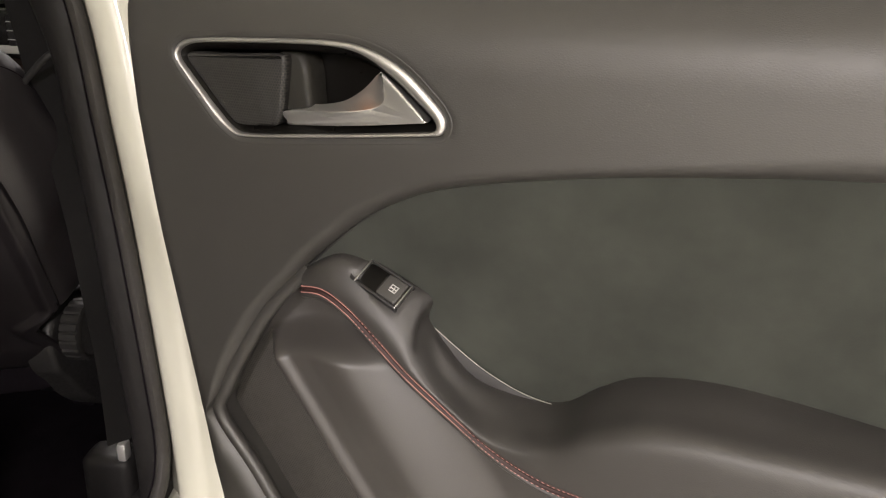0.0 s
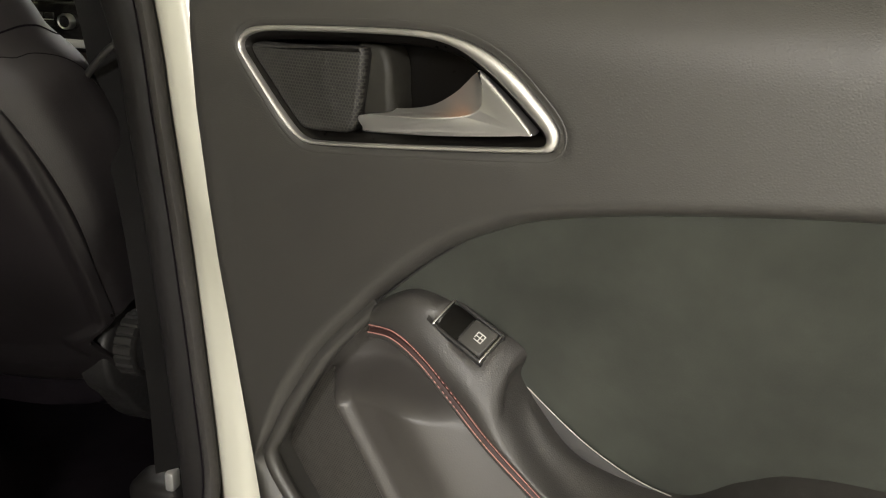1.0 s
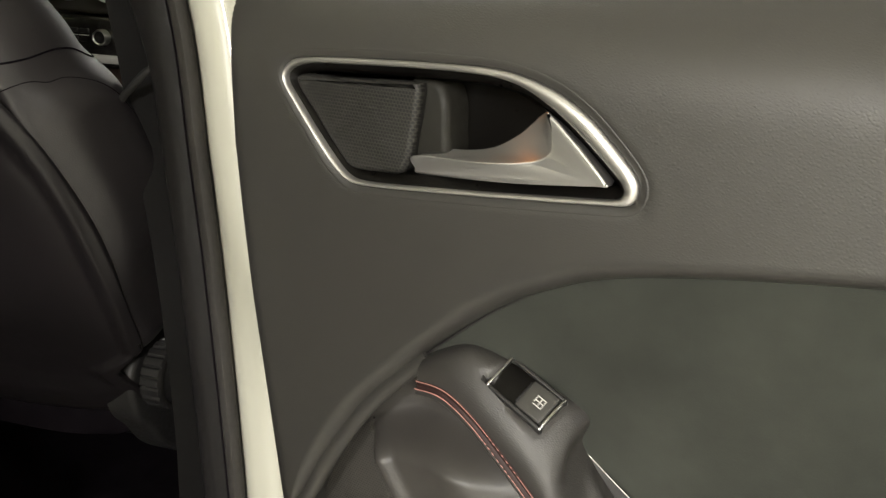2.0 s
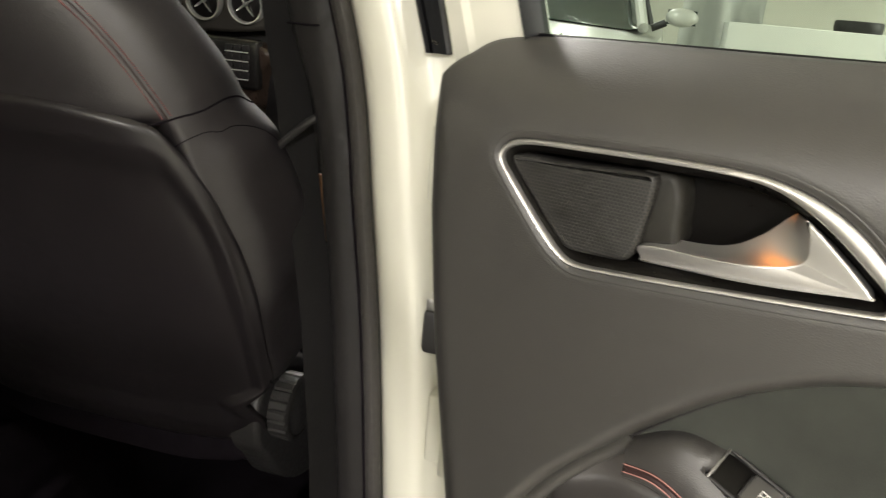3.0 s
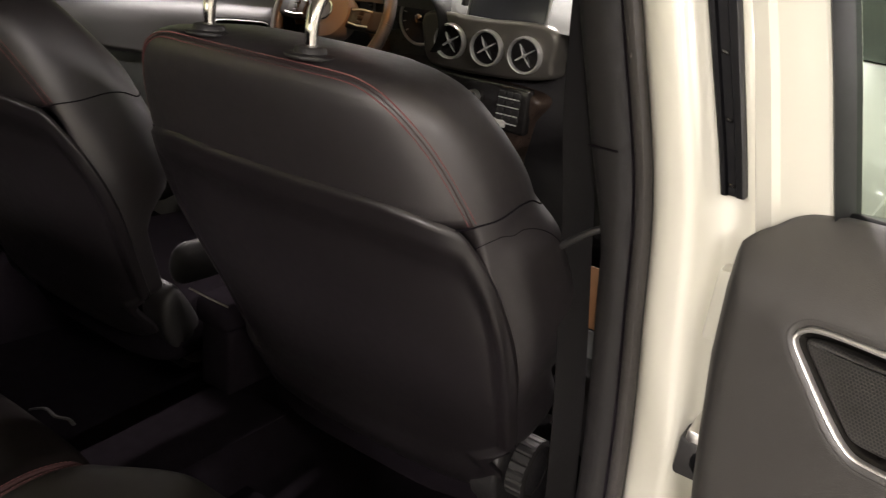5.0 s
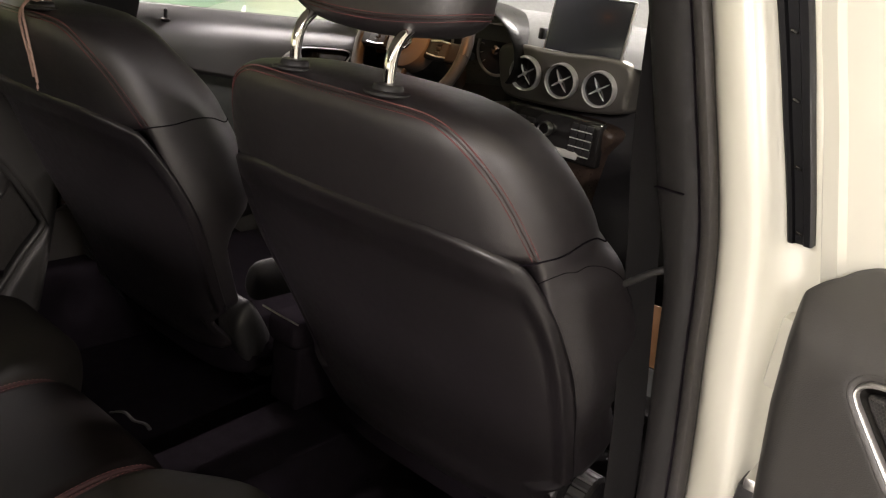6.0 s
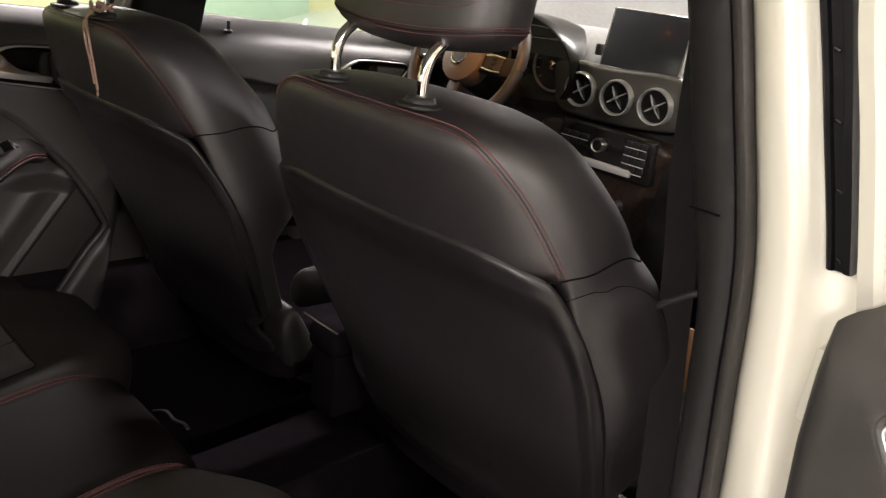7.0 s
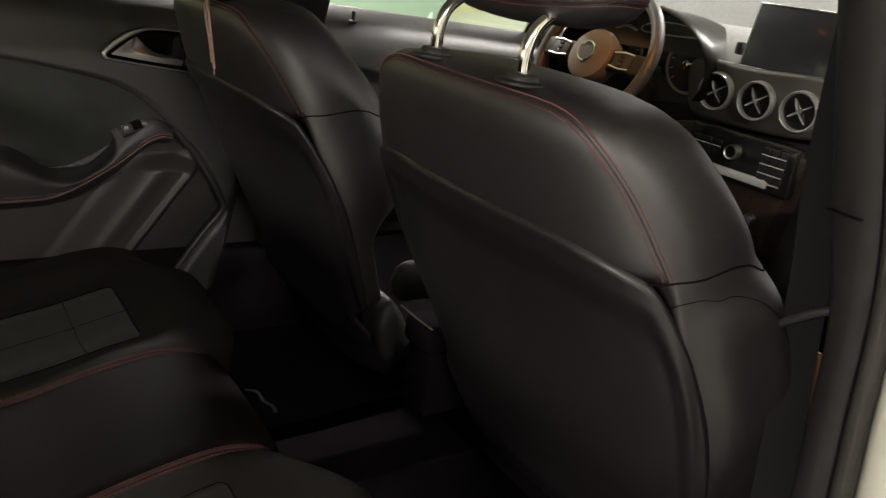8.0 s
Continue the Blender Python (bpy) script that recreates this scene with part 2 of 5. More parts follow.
def tube(points, radius, sides=8, bm=None, flat=1.0, caps=True):
    """A round bar along points; radius: a number, or one for each point."""
    p = np.array([tuple(q) for q in points], float)
    tan = np.gradient(p, axis=0)
    tan /= np.linalg.norm(tan, axis=1)[:, None] + 1e-12
    side = np.cross(tan[0], (0.1, 0.2, 1.0))
    rings = []
    radii = np.broadcast_to(radius, len(p))
    for q, t, r in zip(p, tan, radii):
        side = side - t * (side @ t)
        side /= np.linalg.norm(side) + 1e-12
        up = np.cross(t, side)
        rings.append([q + r * (math.cos(a) * side + flat * math.sin(a) * up) for a in np.linspace(0, 2 * math.pi, sides, endpoint=False)])
    return loft(rings, True, (caps, caps), bm)


def block(size, at=(0, 0, 0), bevel=0.0, seg=2, turn=None, bm=None):
    """A box with rounded edges about its centre."""
    own = bmesh.new()
    bmesh.ops.create_cube(own, size=1.0, matrix=Matrix.Diagonal((*size, 1)))
    if bevel:
        bmesh.ops.bevel(own, geom=own.edges[:], offset=bevel, segments=seg, profile=0.5, affect="EDGES")
    own.transform(Matrix.Translation(at) @ (turn or Matrix.Identity(4)))
    if bm is None:
        return own
    tmp = bpy.data.meshes.new("tmp")
    own.to_mesh(tmp)
    bm.from_mesh(tmp)
    bpy.data.meshes.remove(tmp)
    own.free()
    return bm


def lathe(profile, sides=40, axis="y", at=(0, 0, 0)):
    """Turned body: rows of (radius, height along the axis)."""
    rings = []
    for r, h in profile:
        ring = []
        for a in np.linspace(0, 2 * math.pi, sides, endpoint=False):
            c, s = max(r, 1e-5) * math.cos(a), max(r, 1e-5) * math.sin(a)
            p = {"y": (c, h, s), "x": (h, c, s), "z": (c, s, h)}[axis]
            ring.append((p[0] + at[0], p[1] + at[1], p[2] + at[2]))
        rings.append(ring)
    return loft(rings, True, (True, True))


def slab(outline, front, back, bevel=0.002, to=None):
    """A plate from a closed outline of (a, b) between two depths, with a rounded front rim; to(a, b, depth) gives the place."""
    o = np.array(outline, float)
    area = 0.5 * np.sum(o[:, 0] * np.roll(o[:, 1], -1) - np.roll(o[:, 0], -1) * o[:, 1])
    if area < 0:
        o = o[::-1]
    rings = [[to(*p, back) for p in o], [to(*p, front - (bevel if front > back else -bevel)) for p in o]]
    for k in (0.35, 0.75, 1.0):
        q = inset(o, bevel * (1 - math.cos(k * math.pi / 2)))
        d = front - (bevel if front > back else -bevel) * (1 - math.sin(k * math.pi / 2))
        rings.append([to(*p, d) for p in q])
    return loft(rings, True, (True, True))


def inset(o, d):
    """A closed outline (counter-clockwise) moved inwards by d."""
    o = np.array(o, float)
    t = np.roll(o, -1, 0) - np.roll(o, 1, 0)
    t /= np.linalg.norm(t, axis=1)[:, None] + 1e-12
    return o + d * np.stack([-t[:, 1], t[:, 0]], 1)


def stitch_row(points, normals, length=0.0042, gap=0.0022, thick=0.0006, bm=None, slant=0.0):
    """Single stitches lying along a line on a surface."""
    bm = bm or bmesh.new()
    both = even(np.hstack([np.array(points, float), np.array(normals, float)]), (length + gap) / 2)
    for k in range(0, len(both) - 2, 2):
        a, b = both[k][:3], both[k + 1][:3]
        n = both[k][3:] / (np.linalg.norm(both[k][3:]) + 1e-9)
        t = b - a
        t /= np.linalg.norm(t) + 1e-9
        s = np.cross(n, t)
        mid, half = (a + b) / 2 + n * thick * 0.3, length / 2
        ends = [mid - t * half + s * slant, mid + t * half - s * slant]
        ring = [mid + s * thick, mid + n * thick, mid - s * thick, mid - n * thick]
        v = [bm.verts.new(tuple(q)) for q in (*ends, *ring)]
        for i in range(4):
            j = (i + 1) % 4
            bm.faces.new((v[0], v[2 + j], v[2 + i]))
            bm.faces.new((v[1], v[2 + i], v[2 + j]))
    return bm


def part(name, bm, material, parent=None, label="", sharp=38.0, flip=False):
    """Links a bmesh as one mesh object under a thing or a part."""
    bmesh.ops.recalc_face_normals(bm, faces=bm.faces[:])
    for f in bm.faces:
        f.smooth = True
    for e in bm.edges:
        if len(e.link_faces) == 2 and e.calc_face_angle(0) > radians(sharp):
            e.smooth = False
    me = bpy.data.meshes.new(name)
    bm.to_mesh(me)
    bm.free()
    me.materials.append(material)
    ob = new(name, me)
    if parent:
        ob.parent = parent
    return tagged(ob, label)


def thing(name, at, label, category, group="", kind=""):
    ob = new(name)
    ob.empty_display_size = 0.05
    ob.matrix_basis = at if isinstance(at, Matrix) else Matrix.Translation(at)
    return tagged(ob, label, category, group, kind)


def structure(name, bm, material, label, category):
    return tagged(part(name, bm, material), label, category, kind="structure")


# ---- the garage ----
structure("floor", block((16, 18, 0.1), (0, 1, -0.05)), FLOOR, "pale smooth garage floor with faint stains", "floor")
structure("ceiling", block((16, 18, 0.1), (0, 1, CEILING + 0.05)), WALL, "plain pale garage ceiling", "ceiling")
structure("wall_north", block((16, 0.2, CEILING), (0, 10.1, CEILING / 2)), WALL, "plain pale garage wall", "wall")
structure("wall_south", block((16, 0.2, CEILING), (0, -8.1, CEILING / 2)), WALL, "plain pale garage wall", "wall")
structure("wall_east", block((0.2, 18, CEILING), (8.1, 1, CEILING / 2)), WALL, "plain pale garage wall", "wall")
structure("wall_west", block((0.2, 18, CEILING), (-4.3, 1, CEILING / 2)), YELLOW_WALL, "yellow painted garage wall", "wall")


def ceiling_lamp(x, y, strength):
    lamp = thing("ceiling_lamp", (x, y, CEILING), "unseen tube lamp added on the ceiling", "lamp", "ceiling lamps")
    part("housing", block((0.16, 1.5, 0.05), (0, 0, -0.026), 0.008), PANEL_WHITE, lamp)
    for dx in (-0.04, 0.04):
        part("tube", tube([(dx, -0.7, -0.075), (dx, 0.7, -0.075)], 0.014, 10), TUBE, lamp, "bright lamp tube")
    light = bpy.data.lights.new("tube_light", "AREA")
    light.shape, light.size, light.size_y, light.energy, light.color = "RECTANGLE", 0.16, 1.4, LAMP_POWER * strength, LAMP_COLOUR
    ob = new("tube_light", light)
    ob.matrix_basis = pose(0, 0, -0.10)
    ob.parent = lamp


for spot in LAMPS:
    ceiling_lamp(*spot)


# ---- the doors of the car ----
DOOR_FOOT = 0.34
FRAME_OUT = [(0.0012, 1.0151), (0.0094, 1.0247), (0.0275, 1.0285), (0.0688, 1.0314), (0.1336, 1.0343), (0.182, 1.0352), (0.211, 1.0327), (0.239, 1.0246), (0.2612, 1.0121), (0.2777, 0.9983), (0.2914, 0.9853),
             (0.2976, 0.9764), (0.2983, 0.9712), (0.2949, 0.964), (0.2869, 0.9616), (0.2224, 0.9533), (0.1426, 0.9442), (0.0825, 0.9385), (0.0656, 0.9427), (0.049, 0.9549), (0.0296, 0.9763), (0.0134, 0.9942), (0.0026, 1.0087)]
FRAME_IN = [(0.0039, 1.0142), (0.0126, 1.0212), (0.0306, 1.025), (0.0685, 1.0273), (0.1334, 1.0303), (0.1819, 1.0309), (0.2092, 1.0274), (0.2296, 1.0192), (0.2486, 1.0078), (0.267, 0.9936), (0.2825, 0.9806),
            (0.2892, 0.9736), (0.2904, 0.9698), (0.2883, 0.9662), (0.2814, 0.964), (0.2224, 0.9564), (0.1427, 0.9469), (0.0848, 0.9415), (0.0685, 0.9447), (0.0527, 0.957), (0.0319, 0.9782), (0.0157, 0.996), (0.0054, 1.0078)]
SEAM = [(0.150, 0.400), (0.062, 0.530), (0.009, 0.598), (0.021, 0.638), (0.0475, 0.689), (0.0895, 0.754), (0.1415, 0.810), (0.179, 0.846), (0.213, 0.874), (0.246, 0.893), (0.2795, 0.908),
        (0.326, 0.9205), (0.377, 0.931), (0.448, 0.943), (0.533, 0.954), (0.633, 0.964), (0.920, 0.985)]
EDGE = [(0.013, 0.380), (-0.007, 0.480), (-0.019, 0.535), (-0.027, 0.583), (-0.041, 0.660), (-0.054, 0.730), (-0.069, 0.810), (-0.078, 0.870), (-0.088, 0.950),
        (-0.091, 1.015), (-0.081, 1.055), (-0.062, 1.082), (-0.015, 1.102), (0.200, 1.1085), (0.500, 1.1180), (0.920, 1.130)]
ARM_BACK = [(0.148, -0.040, 0.818), (0.188, -0.045, 0.829), (0.2375, -0.045, 0.8145), (0.2775, -0.045, 0.799), (0.272, -0.044, 0.769), (0.291, -0.026, 0.747), (0.334, -0.026, 0.716),
            (0.405, -0.044, 0.710), (0.446, -0.050, 0.739), (0.4825, -0.050, 0.759), (0.560, -0.050, 0.770), (0.700, -0.050, 0.759), (0.920, -0.050, 0.735)]
ARM_TOP = [(0.144, -0.014, 0.810), (0.184, -0.009, 0.830), (0.233, -0.011, 0.8165), (0.270, -0.018, 0.792), (0.271, -0.014, 0.764), (0.303, -0.008, 0.727), (0.346, -0.005, 0.7025),
           (0.411, -0.004, 0.704), (0.452, -0.006, 0.730), (0.500, -0.005, 0.752), (0.570, -0.004, 0.758), (0.700, -0.004, 0.759), (0.920, -0.004, 0.754)]
ARM_FRONT = [(0.144, -0.002, 0.802), (0.182, 0.003, 0.815), (0.224, 0.008, 0.793), (0.260, 0.010, 0.768), (0.283, 0.012, 0.738), (0.316, 0.015, 0.713), (0.364, 0.019, 0.690),
             (0.413, 0.022, 0.694), (0.455, 0.026, 0.715), (0.510, 0.028, 0.733), (0.580, 0.030, 0.740), (0.700, 0.030, 0.743), (0.920, 0.030, 0.740)]
ARM_STITCH = [(0.148, 0.003, 0.792), (0.175, 0.007, 0.795), (0.205, 0.010, 0.783), (0.238, 0.012, 0.759), (0.271, 0.014, 0.734), (0.318, 0.015, 0.704), (0.366, 0.018, 0.678),
              (0.413, 0.021, 0.663), (0.460, 0.024, 0.660), (0.520, 0.026, 0.660), (0.590, 0.027, 0.664), (0.700, 0.027, 0.666), (0.920, 0.027, 0.666)]
ARM_UNDER = [(0.152, -0.030, 0.772), (0.175, -0.030, 0.772), (0.200, -0.030, 0.756), (0.230, -0.030, 0.728), (0.258, -0.030, 0.702), (0.302, -0.030, 0.668), (0.350, -0.030, 0.642),
             (0.405, -0.030, 0.627), (0.460, -0.030, 0.622), (0.520, -0.030, 0.620), (0.590, -0.030, 0.624), (0.700, -0.030, 0.626), (0.920, -0.030, 0.626)]


def D(u, w, z):
    """Door place: along the door, out towards the seats, up from the ground."""
    return Vector((u, -w, z - DOOR_FOOT))


def edge_u(z):
    e = [p for p in EDGE if p[1] <= 1.03]
    return float(np.interp(z, [p[1] for p in e], [p[0] for p in e]))


def skin_w(u, z):
    """How far the upper door skin stands out."""
    w = 0.001 * math.sin(9 * u)
    top = 1.106 + 0.026 * max(0.0, u)
    fall = 0.074 * max(0.0, min(1.0, (z - (top - 0.105)) / 0.105)) ** 2.7
    d = u - edge_u(min(z, 1.02))
    turn = 0.045 * (1 - min(1.0, max(0.0, d) / 0.045)) ** 2.2
    return w - max(fall, turn) - 0.2 * min(fall, turn)


def suede_w(u, z):
    """The suede field: flush below the seam, falling back towards the arm."""
    top = float(np.interp(u, [p[0] for p in SEAM[6:]], [p[1] for p in SEAM[6:]]))
    return -0.0165 - 0.031 * sm(0.0, 0.20, top - z) + 0.004 * math.sin(3.5 * (u - 0.1))


def lower_w(u, z):
    """The relief of the lower door: a sunk speaker field, a sharp ridge, a shallow dip and a broad swell under a rounded shoulder."""
    a = (u - 0.076) * 0.803 + (z - 0.696) * 0.595
    shoulder = 0.7165 - 3.9 * min(0.0, u - 0.145) ** 2
    body = sm(-0.022, 0.020, shoulder - z)
    swell = 0.033 * sm(-0.014, 0.010, a) - 0.007 * sm(0.010, 0.026, a) + 0.003 * sm(0.042, 0.070, a) - 0.042 * sm(0.070, 0.155, a)
    return -0.052 + body * swell - 0.012 * (1 - body) * sm(0.0, 0.06, a)


def car_door(at, label, with_frame=True):
    # metal body and outer skin
    ring = curve([(-0.066, 1.050), (-0.080, 1.0), (-0.082, 0.9), (-0.045, 0.7), (0.0, 0.50), (0.03, 0.36), (0.30, 0.345), (0.62, 0.36), (0.70, 0.50), (0.80, 0.62),
                  (0.915, 0.74), (0.925, 0.95), (0.92, 1.075), (0.6, 1.065), (0.2, 1.056)], 90, True)
    rings = []
    for w, grow in ((-0.074, -0.014), (-0.078, -0.003), (-0.088, 0.0), (-0.092, 0.006), (-0.125, 0.012), (-0.165, 0.010), (-0.178, -0.004), (-0.184, -0.03), (-0.200, -0.14)):
        rings.append([D(*(q[0], w + (0.035 * (q[1] - 0.72) if w < -0.16 else 0), q[1])) for q in inset(ring, -grow)])
    door = part("door", loft(rings, True, (True, True)), PAINT, car, label)
    door.matrix_basis = at
    part("pull_handle", tube(curve([D(0.70, -0.205, 0.94), D(0.74, -0.235, 0.943), D(0.84, -0.235, 0.948), D(0.88, -0.205, 0.95)], 16), 0.012, 8), PAINT, door)

    # upper skin, with the opening for the handle
    cols, rows = 700, 100
    e, s = curve(EDGE, cols), curve(SEAM, cols)
    outer, inner = even_ring(FRAME_OUT, 190), even_ring(FRAME_IN, 190)
    hole = inset(outer[::-1], -0.0030)

    def inside(p):
        x, y = p
        hit = False
        for (x0, y0), (x1, y1) in zip(hole, np.roll(hole, -1, 0)):
            if (y0 > y) != (y1 > y) and x < (x1 - x0) * (y - y0) / (y1 - y0) + x0:
                hit = not hit
        return hit

    rings = []
    for k, back in ((0, 0.040), (0, 0.015)):
        rings.append([D(p[0], skin_w(*p) - back, p[1]) for p in e])
    for k in np.linspace(0, 1, rows):
        ring = []
        for p, q in zip(e, s):
            u, z = p + (q - p) * k
            w = skin_w(u, z)
            # the roll at the seam
            d = math.hypot(*(q - p)) * (1 - k)
            w -= 0.0145 * (1 - min(1, d / 0.026)) ** 2.4
            # the skin dips towards the handle frame
            if -0.02 < u < 0.32 and 0.92 < z < 1.055:
                w -= 0.0030 * max(0.0, 1 - float(np.min(np.hypot(outer[:, 0] - u, outer[:, 1] - z))) / 0.010) ** 2
            ring.append(D(u, w, z))
        rings.append(ring)
    rings.append([D(q[0], skin_w(*q) - 0.026, q[1]) for q in s])
    rings.append([D(q[0] + 0.001, skin_w(*q) - 0.066, q[1] - 0.001) for q in s])
    bm = loft(rings)
    dead = [f for f in bm.faces if -0.01 < f.calc_center_median().x < 0.31 and inside((f.calc_center_median().x, f.calc_center_median().z + DOOR_FOOT))]
    bmesh.ops.delete(bm, geom=dead, context="FACES")
    part("upper_skin", bm, SKIN, door, "dark grey grained upper door skin", 60)

    # the raised rib along the lower seam
    rib = [D(p[0] + 0.003, -0.018, p[1]) for p in curve(SEAM[0:7], 60)]
    part("rib", tube(rib, 0.0085, 10), SKIN, door)

    # dark crease between skin and suede
    part("seam_crease", tube([D(p[0], -0.0158, p[1] - 0.0012) for p in curve(SEAM[6:], 90)], 0.0012, 6), PLASTIC, door)

    # suede field
    us = np.linspace(0.125, 0.92, 80)
    tops = np.interp(us, [p[0] for p in SEAM[6:]], [p[1] for p in SEAM[6:]]) + 0.006
    feet = np.interp(us, [p[0] for p in ARM_STITCH], [p[2] + 0.006 for p in ARM_STITCH])
    part("suede_panel", loft([[D(u, suede_w(u, t - (t - g) * k), t - (t - g) * k) for u, t, g in zip(us, tops, feet)] for k in np.linspace(0, 1, 50)]), SUEDE, door, "grey green suede door insert")

    # lower field with its speaker grille
    rings = []
    for z in np.linspace(0.40, 0.835, 160):
        lo = float(np.interp(z, [0.40, 0.53, 0.598, 0.638, 0.689, 0.754, 0.813, 0.85], [0.148, 0.060, 0.007, 0.019, 0.0455, 0.0875, 0.1395, 0.175]))
        rings.append([D(u, lower_w(u, z), z) for u in lo + (0.92 - lo) * np.linspace(0, 1, 260) ** 1.35])
    part("lower_panel", loft(rings), LOWER, door, "moulded black lower door panel", 60)
    tri = [(0.074, 0.698), (0.060, 0.702), (0.030, 0.655), (0.009, 0.606), (0.014, 0.590), (0.062, 0.528), (0.152, 0.420), (0.240, 0.420), (0.240, 0.450), (0.190, 0.522), (0.130, 0.604)]
    part("speaker_grille", slab(curve(tri, 60, True), -0.0495, -0.056, 0.001, to=lambda a, b, d: D(a, d, b)), PERF_BIG, door, "finely punched speaker grille")

    # seat of the window switch
    along, across = Vector((0.926, -0.058, -0.37)).normalized(), Vector((-0.197, -0.773, -0.606))
    up = across.cross(along).normalized()
    if up.z < 0:
        up = -up
    across = along.cross(up).normalized()
    mid = D(0.2335, -0.0105, 0.809) + up * 0.0004
    m4 = Matrix((along, across, up)).transposed().to_4x4()
    m4.translation = mid
    m4 = m4 @ Matrix.Diagonal((0.80, 0.80, 1, 1))
    if (m4.to_3x3() @ Vector((0, 1, 0))).y > 0:
        m4 = m4 @ Matrix.Rotation(math.pi, 4, "Z")
    flipx = 1 if (m4.to_3x3() @ Vector((1, 0, 0))).x > 0 else -1
    # armrest
    m = 110
    lines = [curve(r, m) for r in (ARM_BACK, ARM_TOP, ARM_FRONT, ARM_STITCH, ARM_UNDER)]
    sections = [curve([lines[0][k] + (0, -0.02, -0.004), lines[0][k], lines[1][k], lines[2][k], lines[3][k], lines[3][k] + (-0.002, -0.002, -0.010), lines[4][k], lines[4][k] + (0, -0.03, -0.004)], 43) for k in range(m)]
    into = m4.inverted()
    for sec in sections:
        for q in sec:
            v = into @ D(*q)
            if abs(v.x) < 0.0318 and abs(v.y) < 0.0188 and -0.02 < v.z < 0.02:
                v.z = min(v.z, -0.0045)
                v = m4 @ v
                q[:] = (v.x, -v.y, v.z + DOOR_FOOT)
    part("armrest", loft([[D(*q) for q in sec] for sec in sections], cap=(True, False)), ARM_LEATHER, door, "black leather armrest with red seam", 70)
    grid = np.array(sections)

    def on_arm(d):
        """The line over the arm at a distance below its seam."""
        row = []
        for sec in grid:
            run = np.r_[0, np.cumsum(np.linalg.norm(np.diff(sec, axis=0), axis=1))]
            row.append([np.interp(run[24] + d, run, sec[:, i]) for i in range(3)])
        return np.array(row)

    out = np.cross(on_arm(0.002) - on_arm(-0.002), np.gradient(on_arm(0.0), axis=0))
    out /= np.linalg.norm(out, axis=1)[:, None]
    out *= np.sign(out[:, 1:2])
    band = [on_arm(d) + out * h for d, h in ((-0.0042, -0.0006), (-0.0036, 0.0006), (-0.0012, 0.0010), (0.0, 0.0001), (0.0012, 0.0010), (0.0036, 0.0006), (0.0042, -0.0006))]
    part("seam_band", loft([[D(*row[k]) for row in band] for k in range(m)]), RED_BAND, door, "dark red seam band", 60)
    bm = None
    for d in (-0.0031, 0.0031):
        bm = stitch_row([D(*q) for q in on_arm(d) + out * 0.0010], [D(*o) - D(0, 0, 0) for o in out], 0.0036, 0.0020, 0.0006, bm)
    part("stitching", bm, ARM_THREAD, door, "double row of pinkish red stitches")

    # grab pocket behind the arm, with its bright edge
    line = curve([(0.262, 0.770), (0.2955, 0.748), (0.327, 0.7296), (0.3576, 0.717), (0.381, 0.711), (0.4025, 0.709)], 40)
    part("pocket_liner", loft([[D(p[0], -0.0405, p[1]) for p in line], [D(p[0] - 0.002, -0.036, p[1] - 0.012) for p in line], [D(p[0] - 0.012, -0.034, p[1] - 0.075) for p in line]]), GREY_PLASTIC, door, "smooth dark grey pocket liner")
    part("pocket_edge", tube([D(p[0], -0.0398, p[1]) for p in line], 0.00045, 6), SATIN, door, "thin bright edge line")

    # window switch, set into the arm; its flat near-black base paints a shaded recess
    switch = part("window_switch", block((0.060, 0.034, 0.012), (0, 0, -0.0058), 0.001, 2), BAND_BLACK, door, "black window switch in a silver frame")
    switch.matrix_basis = m4
    for sx in (0.0305, -0.0305):
        part("switch_frame", block((0.0024, 0.0375, 0.012), (sx, 0, -0.0016), 0.0008, 2), DARK_CHROME, door, "thin dark chrome edge").matrix_basis = m4
    for sy in (0.0174, -0.0174):
        part("switch_edge", block((0.066, 0.0040, 0.011), (0, sy, -0.0016), 0.0014, 3), GREY_PLASTIC, door).matrix_basis = m4
    part("rocker", block((0.029, 0.030, 0.010), (0.0140 * flipx, 0, -0.0002), 0.0018, 3, Matrix.Rotation(radians(-6 * flipx), 4, "Y")), ROCKER, door, "dark grey rocker key").matrix_basis = m4
    part("finger_ledge", block((0.003, 0.024, 0.004), (-0.001 * flipx, 0, 0.0012), 0.001, 2), PLASTIC, door).matrix_basis = m4
    mark = bmesh.new()
    for x0, y0, w, h in ((0, 0.0038, 0.008, 0.0007), (0, -0.0038, 0.008, 0.0007), (0.004, 0, 0.0007, 0.0076), (-0.004, -0.001, 0.0007, 0.0058), (0, 0, 0.008, 0.0007), (0.0005, 0, 0.0007, 0.0076)):
        block((w * 1.1, h * 1.2, 0.0004), ((0.0160 + x0 * 1.1) * flipx, y0 * 1.1, 0.0064), 0, 1, bm=mark)
    part("window_mark", mark, PRINT, door, "small white window mark").matrix_basis = m4

    # handle: soft surround, silver frame, dark cup, tweeter grille and lever
    def grown(o, d):
        return inset(o[::-1], -d)[::-1]

    def rim_at(o, w):
        return [D(p[0], w + skin_w(p[0], p[1]), p[1]) for p in o]

    part("handle_surround", loft([rim_at(grown(outer, g), w) for g, w in ((0.0072, -0.0016), (0.0064, -0.0003), (0.0056, -0.0003), (0.0040, -0.0008), (0.0024, -0.0014), (0.0012, -0.0020), (0.0004, -0.0025), (-0.0002, -0.009))], True), SKIN, door, "", 60)
